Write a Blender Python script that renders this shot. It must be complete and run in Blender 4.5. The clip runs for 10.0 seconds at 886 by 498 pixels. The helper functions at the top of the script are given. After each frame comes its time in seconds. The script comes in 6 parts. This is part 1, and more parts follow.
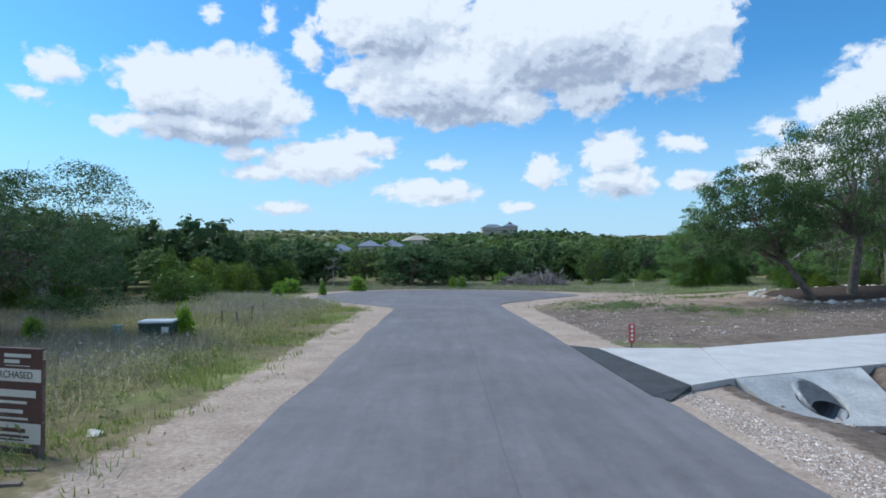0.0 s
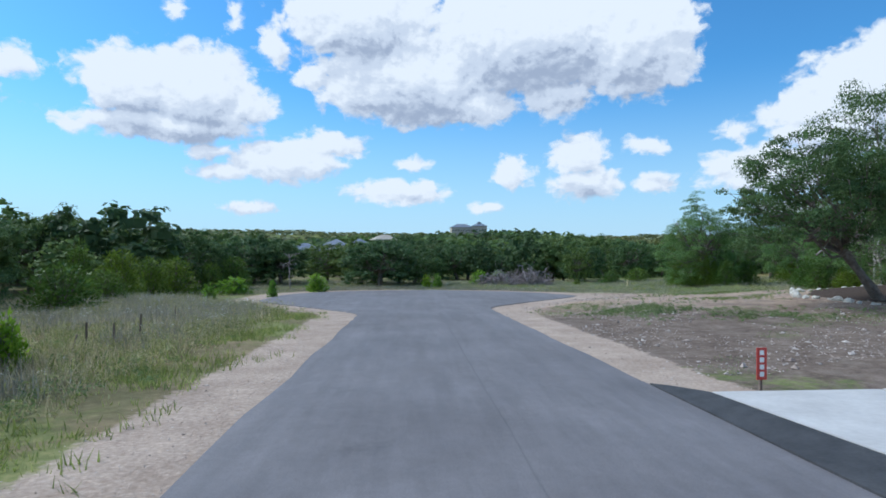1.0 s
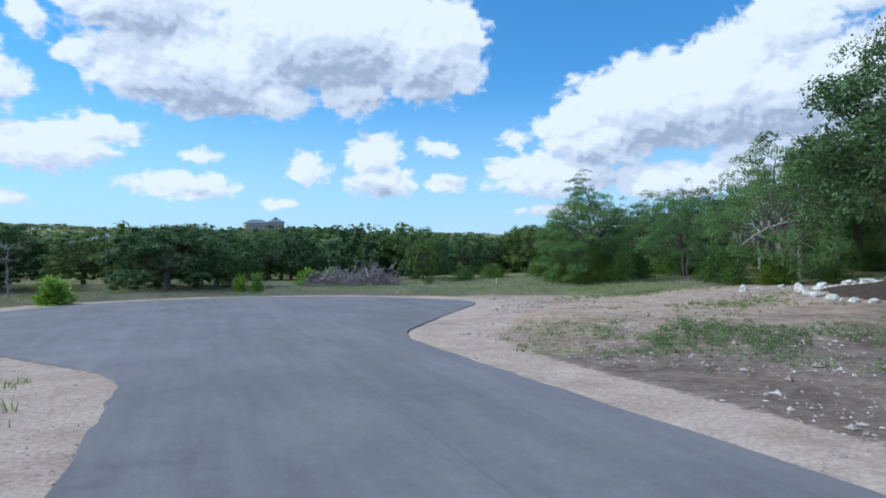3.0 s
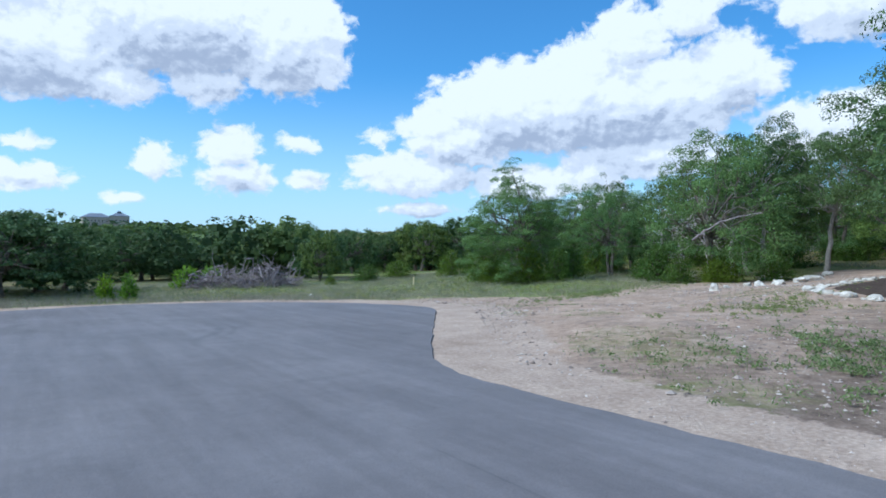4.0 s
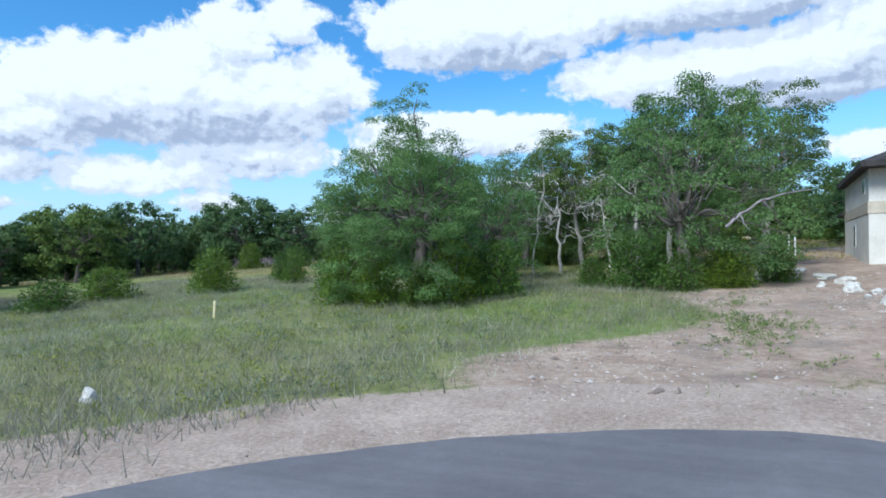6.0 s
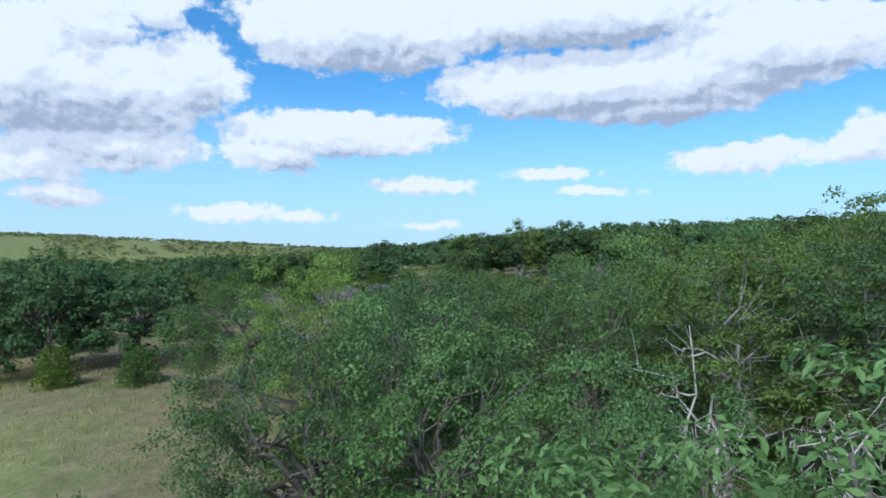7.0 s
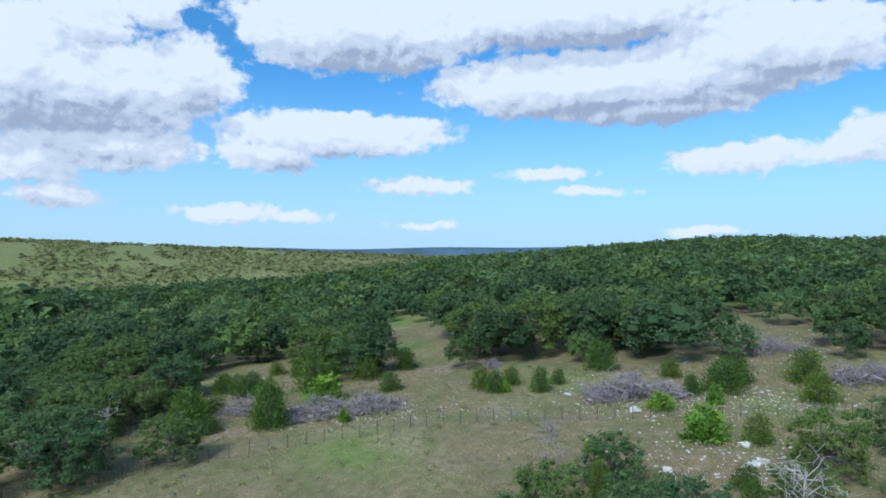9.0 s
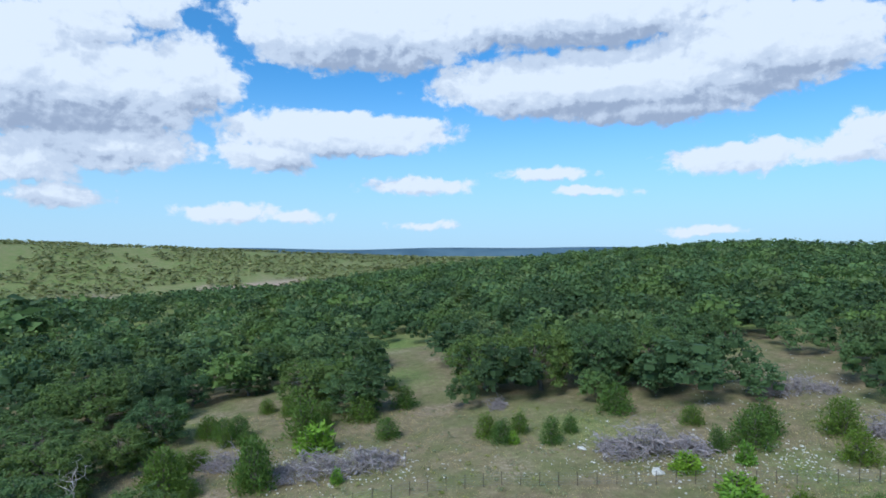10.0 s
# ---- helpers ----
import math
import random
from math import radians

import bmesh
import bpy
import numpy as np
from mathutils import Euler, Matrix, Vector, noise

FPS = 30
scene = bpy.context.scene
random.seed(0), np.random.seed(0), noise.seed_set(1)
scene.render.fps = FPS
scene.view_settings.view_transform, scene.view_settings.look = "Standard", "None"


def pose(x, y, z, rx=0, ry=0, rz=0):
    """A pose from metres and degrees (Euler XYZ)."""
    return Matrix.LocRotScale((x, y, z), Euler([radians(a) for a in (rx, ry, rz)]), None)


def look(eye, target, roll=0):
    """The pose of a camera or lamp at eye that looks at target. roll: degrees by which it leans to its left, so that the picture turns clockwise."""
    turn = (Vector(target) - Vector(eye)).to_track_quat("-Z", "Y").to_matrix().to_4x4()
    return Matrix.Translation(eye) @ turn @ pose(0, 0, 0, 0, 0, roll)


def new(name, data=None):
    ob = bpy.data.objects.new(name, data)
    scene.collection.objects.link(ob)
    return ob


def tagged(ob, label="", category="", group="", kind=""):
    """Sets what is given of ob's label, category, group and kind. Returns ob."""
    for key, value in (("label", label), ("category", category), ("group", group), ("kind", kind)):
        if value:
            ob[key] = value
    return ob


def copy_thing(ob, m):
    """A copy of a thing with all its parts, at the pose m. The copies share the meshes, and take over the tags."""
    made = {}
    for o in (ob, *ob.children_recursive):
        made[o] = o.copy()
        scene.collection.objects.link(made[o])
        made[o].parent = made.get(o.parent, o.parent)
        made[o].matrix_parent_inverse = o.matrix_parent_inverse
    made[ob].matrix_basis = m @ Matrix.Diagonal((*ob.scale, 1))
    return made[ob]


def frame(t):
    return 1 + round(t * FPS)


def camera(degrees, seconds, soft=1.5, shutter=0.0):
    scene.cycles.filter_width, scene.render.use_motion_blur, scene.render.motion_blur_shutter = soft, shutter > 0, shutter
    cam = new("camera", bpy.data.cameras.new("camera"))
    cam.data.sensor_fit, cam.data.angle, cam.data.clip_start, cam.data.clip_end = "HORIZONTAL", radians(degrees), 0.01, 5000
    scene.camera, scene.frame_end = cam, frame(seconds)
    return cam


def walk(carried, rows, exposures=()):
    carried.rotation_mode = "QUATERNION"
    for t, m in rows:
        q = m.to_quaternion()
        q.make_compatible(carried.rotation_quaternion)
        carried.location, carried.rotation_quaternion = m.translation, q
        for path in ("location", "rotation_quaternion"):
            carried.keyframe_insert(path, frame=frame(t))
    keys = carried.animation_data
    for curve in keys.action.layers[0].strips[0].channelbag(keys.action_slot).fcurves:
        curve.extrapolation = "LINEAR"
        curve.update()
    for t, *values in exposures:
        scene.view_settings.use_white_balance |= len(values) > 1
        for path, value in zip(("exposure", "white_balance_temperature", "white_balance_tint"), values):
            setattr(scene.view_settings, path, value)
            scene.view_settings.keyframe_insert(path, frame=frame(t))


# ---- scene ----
cam = camera(71.3, 10.0, soft=1.75)
# seconds, x, y, z, pitch, roll, yaw
ROWS = [
    (0, 0.00, -0.00, 2.45, 0.67, 0.18, 0.16),
    (0.5, -0.22, 3.79, 2.21, 0.71, 0.12, -0.81),
    (1, -0.44, 7.78, 2.02, 0.71, 0.21, -2.78),
    (1.5, -0.63, 11.79, 1.93, 0.68, 0.11, -6.07),
    (2, -0.79, 15.74, 1.84, 0.65, 0.08, -10.45),
    (2.5, -1.17, 19.46, 1.71, 0.64, 0.06, -15.76),
    (2.7, -1.33, 20.92, 1.67, 0.62, 0.02, -17.95),
    (3.8, -2.40, 28.77, 1.46, 0.41, 0.21, -31.71),
    (4, -2.54, 30.06, 1.46, 0.41, 0.14, -34.18),
    (4.5, -2.56, 33.59, 1.40, 0.38, 0.10, -40.41),
    (5, -2.32, 37.14, 1.38, 0.30, -0.06, -46.50),
    (5.5, -0.80, 44.68, 1.23, 0.31, -0.35, -57.97),
    (5.7, 0.30, 48.05, 1.25, 0.29, -0.49, -62.89),
    (6.8, 16.70, 62.50, 5.80, 0.13, -0.16, -80.22),
    (6.9, 19.25, 63.27, 7.05, 0.20, 0.00, -80.60),
    (7, 21.60, 63.80, 8.52, 0.26, 0.08, -80.88),
    (7.2, 24.15, 64.34, 10.62, 0.45, 0.05, -81.17),
    (7.5, 27.05, 64.96, 13.43, 0.25, 0.12, -81.18),
    (8, 30.62, 65.70, 16.01, 0.28, 0.09, -81.18),
    (8.5, 33.99, 66.26, 18.40, 0.30, 0.08, -81.15),
    (9, 37.39, 66.95, 20.75, 0.29, 0.05, -81.16),
    (9.5, 40.56, 67.57, 23.02, 0.28, 0.03, -81.15),
    (10, 43.78, 68.18, 25.39, 0.27, 0.01, -81.15),
]
walk(cam, [(t, pose(x, y, z, 90 + pitch, 0, yaw) @ pose(0, 0, 0, 0, 0, roll)) for t, x, y, z, pitch, roll, yaw in ROWS],
     exposures=[(t, s, k, 6) for t, s, k in ((0.0, -0.10, 5720), (2.5, -0.08, 5560), (4.5, 0.08, 5480), (5.7, 0.13, 5560), (7.0, -0.04, 5600), (8.5, -0.12, 5520), (10.0, -0.15, 5480))])

rng = np.random.default_rng(7)


# ---- sky and sun ----
# cumulus puffs: azimuth to the right of +y, elevation, half widths, all in degrees
CLOUDS_NORTH = [
    (-4.6, 21.2, 6.8, 3.7), (-0.4, 16.1, 8.4, 3.9), (11.0, 19.6, 10.1, 4.6), (19.8, 18.4, 5.6, 4.4), (-8.8, 15.9, 2.0, 1.1),
    (13.0, 14.3, 3.5, 1.6), (5.9, 14.0, 4.1, 1.8), (-24.1, 14.2, 4.2, 2.9), (-19.1, 14.0, 5.2, 3.5), (-15.3, 13.3, 2.7, 2.0),
    (-21.4, 11.0, 7.7, 1.2), (-11.8, 8.3, 5.0, 1.7), (-7.7, 9.9, 3.1, 1.2), (-16.2, 7.4, 2.9, 0.8), (-17.3, 9.0, 1.9, 0.5),
    (-1.7, 5.9, 4.7, 1.0), (-14.7, 4.3, 2.0, 0.4), (-0.1, 8.5, 1.5, 0.5), (-12.6, 18.3, 1.3, 1.5), (-21.0, 20.1, 0.7, 0.7),
    (-32.5, 14.8, 1.5, 1.2), (-34.1, 12.1, 1.1, 0.4), (9.0, 7.9, 2.1, 1.4)]
CLOUDS_NORTHEAST = [
    (15.2, 9.0, 2.2, 1.8), (16.0, 6.5, 3.1, 1.2), (-16.1, 20.3, 0.7, 0.9), (6.9, 4.4, 1.3, 0.3), (41.1, 13.2, 8.1, 3.8),
    (47.2, 15.1, 5.0, 4.0), (34.3, 11.7, 3.8, 2.0), (28.0, 10.7, 1.4, 0.8), (20.8, 9.8, 1.7, 0.7), (21.6, 6.4, 1.7, 0.8),
    (29.9, 7.5, 4.2, 1.7), (49.5, 13.4, 11.7, 3.9), (51.1, 17.9, 3.0, 3.1), (58.9, 15.0, 3.8, 3.0), (36.0, 10.5, 4.7, 2.4),
    (31.9, 7.1, 6.1, 1.6), (42.3, 6.7, 5.8, 1.5), (56.0, 20.3, 2.7, 2.0), (66.0, 10.9, 2.9, 1.5), (53.1, 8.6, 6.5, 1.8),
    (31.9, 4.0, 3.1, 0.5), (47.6, 7.6, 3.3, 2.0)]
CLOUDS_EAST = [
    (73.7, 19.6, 11.1, 3.3), (89.1, 14.8, 8.9, 2.2), (77.8, 17.3, 3.1, 1.3), (92.3, 20.7, 15.1, 2.6), (97.3, 14.9, 16.0, 2.8),
    (108.5, 16.6, 9.1, 3.3), (100.1, 12.5, 7.0, 1.2), (106.4, 7.9, 4.7, 1.3), (113.7, 8.1, 3.4, 1.0), (116.5, 9.4, 2.4, 1.2),
    (71.6, 10.7, 10.2, 1.8), (65.6, 8.5, 3.9, 1.3), (61.8, 3.4, 4.2, 0.7), (49.1, 4.4, 3.4, 0.8), (78.9, 6.0, 4.7, 0.7),
    (90.3, 6.9, 3.6, 0.4), (94.4, 5.4, 3.5, 0.3), (78.9, 2.3, 3.1, 0.3), (68.1, 3.1, 2.5, 0.5), (104.3, 1.7, 2.7, 0.3)]
# the rest of the sky, behind and overhead
CLOUDS_REST = [
    (135, 14, 12, 4), (160, 20, 16, 5), (185, 11, 14, 3), (210, 18, 15, 5), (235, 9, 10, 2.5), (-55, 16, 11, 4), (-80, 10, 12, 3),
    (-105, 19, 13, 5), (20, 38, 22, 8), (75, 42, 25, 8), (130, 36, 22, 7), (-35, 40, 20, 7), (-90, 37, 22, 7), (190, 40, 25, 8)]
SUN_AZ, SUN_EL = -68.0, 44.0


def field_group():
    """Node group: how deep a direction (azimuth, elevation in degrees) lies inside the cumulus puffs."""
    g = bpy.data.node_groups.new("cumulus", "ShaderNodeTree")
    g.interface.new_socket("at", in_out="INPUT", socket_type="NodeSocketVector")
    g.interface.new_socket("depth", in_out="OUTPUT", socket_type="NodeSocketFloat")
    nd, ln = g.nodes, g.links
    inp, out = nd.new("NodeGroupInput"), nd.new("NodeGroupOutput")

    def wobble(scale, amount, detail, src):
        n = nd.new("ShaderNodeTexNoise")
        n.inputs["Scale"].default_value, n.inputs["Detail"].default_value = scale, detail
        n.inputs["Roughness"].default_value = 0.55
        ln.new(src, n.inputs["Vector"])
        sub = nd.new("ShaderNodeVectorMath")
        sub.operation = "SUBTRACT"
        sub.inputs[1].default_value = (0.5, 0.5, 0.5)
        ln.new(n.outputs["Color"], sub.inputs[0])
        mul = nd.new("ShaderNodeVectorMath")
        mul.operation = "MULTIPLY_ADD"
        mul.inputs[1].default_value = amount
        ln.new(sub.outputs[0], mul.inputs[0])
        ln.new(src, mul.inputs[2])
        return mul.outputs[0]

    def calc(op, a, b, c=None):
        n = nd.new("ShaderNodeMath")
        n.operation = op
        for k, v in enumerate((a, b, c)):
            if isinstance(v, (int, float)):
                n.inputs[k].default_value = v
            elif v is not None:
                ln.new(v, n.inputs[k])
        return n.outputs[0]

    p = wobble(0.17, (2.6, 1.2, 0), 3.0, inp.outputs[0])
    p = wobble(0.9, (0.9, 0.6, 0), 4.0, p)
    best = None
    for az, el, ra, re in CLOUDS_NORTH + CLOUDS_NORTHEAST + CLOUDS_EAST + CLOUDS_REST:
        ra, re = ra * 1.12 + 0.2, re * 1.12 + 0.15
        m = nd.new("ShaderNodeVectorMath")
        m.operation = "MULTIPLY_ADD"
        m.inputs[1].default_value = (1 / ra, 1 / re, 0)
        m.inputs[2].default_value = (-az / ra, -el / re, 0)
        ln.new(p, m.inputs[0])
        le = nd.new("ShaderNodeVectorMath")
        le.operation = "LENGTH"
        ln.new(m.outputs[0], le.inputs[0])
        size = 0.62 * (ra * re) ** 0.35
        inside = calc("MULTIPLY_ADD", le.outputs["Value"], -size, size)
        best = inside if best is None else calc("SMOOTH_MAX", best, inside, 0.15)
    flat = nd.new("ShaderNodeVectorMath")
    flat.operation = "MULTIPLY"
    flat.inputs[1].default_value = (1.0, 1.3, 0)
    ln.new(p, flat.inputs[0])
    # rounded heads at falling sizes
    heads = nd.new("ShaderNodeTexVoronoi")
    heads.feature, heads.normalize = "SMOOTH_F1", True
    for key, v in (("Scale", 0.36), ("Detail", 3.0), ("Roughness", 0.52), ("Lacunarity", 2.3), ("Smoothness", 0.55)):
        heads.inputs[key].default_value = v
    ln.new(flat.outputs[0], heads.inputs["Vector"])
    fine = nd.new("ShaderNodeTexNoise")
    fine.inputs["Scale"].default_value, fine.inputs["Detail"].default_value = 0.62, 6.0
    fine.inputs["Roughness"].default_value = 0.58
    ln.new(flat.outputs[0], fine.inputs["Vector"])
    d = calc("MULTIPLY_ADD", heads.outputs["Distance"], -1.6, best)
    d = calc("ADD", d, 0.50)
    d = calc("MULTIPLY_ADD", calc("SUBTRACT", fine.outputs[0], 0.5), 1.5, d)
    ln.new(d, out.inputs[0])
    return g


def make_world():
    w = bpy.data.worlds.new("sky")
    scene.world = w
    w.use_nodes = True
    nd, ln = w.node_tree.nodes, w.node_tree.links
    nd.clear()
    out, bg = nd.new("ShaderNodeOutputWorld"), nd.new("ShaderNodeBackground")
    sky = nd.new("ShaderNodeTexSky")
    sky.sky_type, sky.sun_disc = "NISHITA", False
    sky.sun_elevation, sky.sun_rotation = radians(SUN_EL), radians(SUN_AZ)
    sky.air_density, sky.dust_density, sky.ozone_density = 1.0, 0.6, 2.0

    def math_node(op, a, b=None, c=None, clamp=False):
        n = nd.new("ShaderNodeMath")
        n.operation, n.use_clamp = op, clamp
        for k, v in enumerate((a, b, c)):
            if v is None:
                continue
            if isinstance(v, (int, float)):
                n.inputs[k].default_value = v
            else:
                ln.new(v, n.inputs[k])
        return n.outputs[0]

    tc, sep = nd.new("ShaderNodeTexCoord"), nd.new("ShaderNodeSeparateXYZ")
    ln.new(tc.outputs["Generated"], sep.inputs[0])
    az = math_node("MULTIPLY", math_node("ARCTAN2", sep.outputs[0], sep.outputs[1]), 180 / math.pi)
    # keep the seam behind the camera: -110 .. 250
    az = math_node("ADD", az, math_node("MULTIPLY", math_node("LESS_THAN", az, -110.0), 360.0))
    el = math_node("MULTIPLY", math_node("ARCSINE", sep.outputs[2]), 180 / math.pi)
    comb = nd.new("ShaderNodeCombineXYZ")
    ln.new(az, comb.inputs[0])
    ln.new(el, comb.inputs[1])
    grp = field_group()
    def depth_at(dx, dy):
        n = nd.new("ShaderNodeGroup")
        n.node_tree = grp
        off = nd.new("ShaderNodeVectorMath")
        off.operation = "ADD"
        off.inputs[1].default_value = (dx, dy, 0)
        ln.new(comb.outputs[0], off.inputs[0])
        ln.new(off.outputs[0], n.inputs[0])
        return n.outputs[0]

    here, beside, above = depth_at(0, 0), depth_at(-0.35, 0.55), depth_at(-0.6, 3.0)
    cover = nd.new("ShaderNodeMapRange")
    cover.interpolation_type = "SMOOTHSTEP"
    cover.inputs["From Min"].default_value, cover.inputs["From Max"].default_value = -0.06, 0.42
    ln.new(here, cover.inputs["Value"])
    # sunward faces of the heads are bright, thick undersides grey
    thick = nd.new("ShaderNodeMapRange")
    thick.interpolation_type = "SMOOTHERSTEP"
    thick.inputs["From Min"].default_value, thick.inputs["From Max"].default_value = -0.3, 2.3
    ln.new(above, thick.inputs["Value"])
    under = nd.new("ShaderNodeMapRange")
    under.interpolation_type = "SMOOTHERSTEP"
    under.inputs["From Min"].default_value, under.inputs["From Max"].default_value = -1.3, 1.2
    ln.new(math_node("SUBTRACT", above, here), under.inputs["Value"])
    lit = math_node("MULTIPLY_ADD", math_node("SUBTRACT", here, beside), 0.48, 0.90)
    lit = math_node("SUBTRACT", lit, math_node("MULTIPLY", thick.outputs[0], 0.30))
    lit = math_node("SUBTRACT", lit, math_node("MULTIPLY", under.outputs[0], 0.38), clamp=True)
    ramp = nd.new("ShaderNodeValToRGB")
    els = ramp.color_ramp.elements
    els[0].position, els[0].color = 0.0, (0.42, 0.47, 0.58, 1)
    els[1].position, els[1].color = 0.9, (0.93, 0.94, 0.96, 1)
    ramp.color_ramp.interpolation = "EASE"
    mid = els.new(0.42)
    mid.color = (0.70, 0.74, 0.82, 1)
    ln.new(lit, ramp.inputs[0])
    # blue sky, paler towards the horizon and the sun
    tint = nd.new("ShaderNodeMix")
    tint.data_type, tint.blend_type = "RGBA", "MULTIPLY"
    tint.inputs["Factor"].default_value = 1.0
    ln.new(sky.outputs[0], tint.inputs["A"])
    tint.inputs["B"].default_value = (SKY_GAIN[0], SKY_GAIN[1], SKY_GAIN[2], 1)
    pale = nd.new("ShaderNodeMapRange")
    pale.interpolation_type = "SMOOTHSTEP"
    pale.inputs["From Min"].default_value, pale.inputs["From Max"].default_value = -2.0, 17.0
    pale.inputs["To Min"].default_value, pale.inputs["To Max"].default_value = 0.95, 0.0
    ln.new(el, pale.inputs["Value"])
    air = nd.new("ShaderNodeMix")
    air.data_type = "RGBA"
    ln.new(pale.outputs[0], air.inputs["Factor"])
    ln.new(tint.outputs["Result"], air.inputs["A"])
    air.inputs["B"].default_value = tuple(c / WORLD_STRENGTH for c in HORIZON) + (1,)
    mix = nd.new("ShaderNodeMix")
    mix.data_type = "RGBA"
    ln.new(cover.outputs[0], mix.inputs["Factor"])
    ln.new(air.outputs["Result"], mix.inputs["A"])
    gain = nd.new("ShaderNodeMix")
    gain.data_type, gain.blend_type = "RGBA", "MULTIPLY"
    gain.inputs["Factor"].default_value = 1.0
    gain.inputs["B"].default_value = (1 / WORLD_STRENGTH,) * 3 + (1,)
    ln.new(ramp.outputs[0], gain.inputs["A"])
    ln.new(gain.outputs["Result"], mix.inputs["B"])
    ln.new(mix.outputs["Result"], bg.inputs[0])
    bg.inputs[1].default_value = WORLD_STRENGTH
    ln.new(bg.outputs[0], out.inputs[0])


WORLD_STRENGTH = 0.12
SKY_GAIN = (0.60, 1.12, 1.40)
HORIZON = (0.60, 0.79, 0.93)
make_world()

sun_data = bpy.data.lights.new("sun", "SUN")
sun_data.energy, sun_data.angle, sun_data.color = 4.0, radians(24), (1.0, 0.95, 0.87)
sun = new("sun", sun_data)
sx, sy, sz = (math.sin(radians(SUN_AZ)) * math.cos(radians(SUN_EL)), math.cos(radians(SUN_AZ)) * math.cos(radians(SUN_EL)), math.sin(radians(SUN_EL)))
sun.matrix_world = look((sx * 200, sy * 200, sz * 200), (0, 0, 0))


# ---- materials ----
class Mat:
    """A node material under construction: a Principled shader and small helpers."""

    def __init__(self, name, rough=0.8, spec=0.3, metal=0.0):
        self.m = bpy.data.materials.new(name)
        self.m.use_nodes = True
        self.nd, self.ln = self.m.node_tree.nodes, self.m.node_tree.links
        self.b = self.nd["Principled BSDF"]
        self.b.inputs["Roughness"].default_value = rough
        self.b.inputs["Specular IOR Level"].default_value = spec
        self.b.inputs["Metallic"].default_value = metal
        self.coord = self.nd.new("ShaderNodeTexCoord").outputs["Object"]

    def noise(self, scale, detail=4.0, rough=0.55, vec=None):
        n = self.nd.new("ShaderNodeTexNoise")
        n.inputs["Scale"].default_value, n.inputs["Detail"].default_value, n.inputs["Roughness"].default_value = scale, detail, rough
        self.ln.new(vec or self.coord, n.inputs["Vector"])
        return n.outputs[0]

    def voronoi(self, scale, out="Color", vec=None):
        n = self.nd.new("ShaderNodeTexVoronoi")
        n.inputs["Scale"].default_value = scale
        self.ln.new(vec or self.coord, n.inputs["Vector"])
        return n.outputs[out]

    def stretched(self, sx, sy, sz, turn=0.0):
        n = self.nd.new("ShaderNodeMapping")
        n.inputs["Scale"].default_value = (sx, sy, sz)
        n.inputs["Rotation"].default_value = (0, 0, turn)
        self.ln.new(self.coord, n.inputs["Vector"])
        return n.outputs[0]

    def ramp(self, fac, *stops):
        n = self.nd.new("ShaderNodeValToRGB")
        els = n.color_ramp.elements
        while len(els) < len(stops):
            els.new(0.5)
        for e, (p, c) in zip(els, stops):
            e.position = p
            e.color = (c, c, c, 1) if isinstance(c, (int, float)) else (*c, 1)
        self.ln.new(fac, n.inputs[0])
        return n.outputs[0]

    def mix(self, fac, a, b, how="MIX"):
        n = self.nd.new("ShaderNodeMix")
        n.data_type, n.blend_type = "RGBA", how
        for key, v in (("Factor", fac), ("A", a), ("B", b)):
            if isinstance(v, (int, float)):
                n.inputs[key].default_value = v
            elif isinstance(v, tuple):
                n.inputs[key].default_value = (*v, 1)
            else:
                self.ln.new(v, n.inputs[key])
        return n.outputs["Result"]

    def math(self, op, a, b, clamp=False):
        n = self.nd.new("ShaderNodeMath")
        n.operation, n.use_clamp = op, clamp
        for k, v in enumerate((a, b)):
            if isinstance(v, (int, float)):
                n.inputs[k].default_value = v
            else:
                self.ln.new(v, n.inputs[k])
        return n.outputs[0]

    def random(self):
        return self.nd.new("ShaderNodeObjectInfo").outputs["Random"]

    def island(self):
        return self.nd.new("ShaderNodeNewGeometry").outputs["Random Per Island"]

    def color(self, c):
        if isinstance(c, tuple):
            self.b.inputs["Base Color"].default_value = (*c, 1)
        else:
            self.ln.new(c, self.b.inputs["Base Color"])
        return self

    def bump(self, height, strength=0.4, distance=0.02):
        n = self.nd.new("ShaderNodeBump")
        n.inputs["Strength"].default_value, n.inputs["Distance"].default_value = strength, distance
        self.ln.new(height, n.inputs["Height"])
        self.ln.new(n.outputs[0], self.b.inputs["Normal"])
        return self

    def roughness(self, v):
        self.ln.new(v, self.b.inputs["Roughness"])
        return self


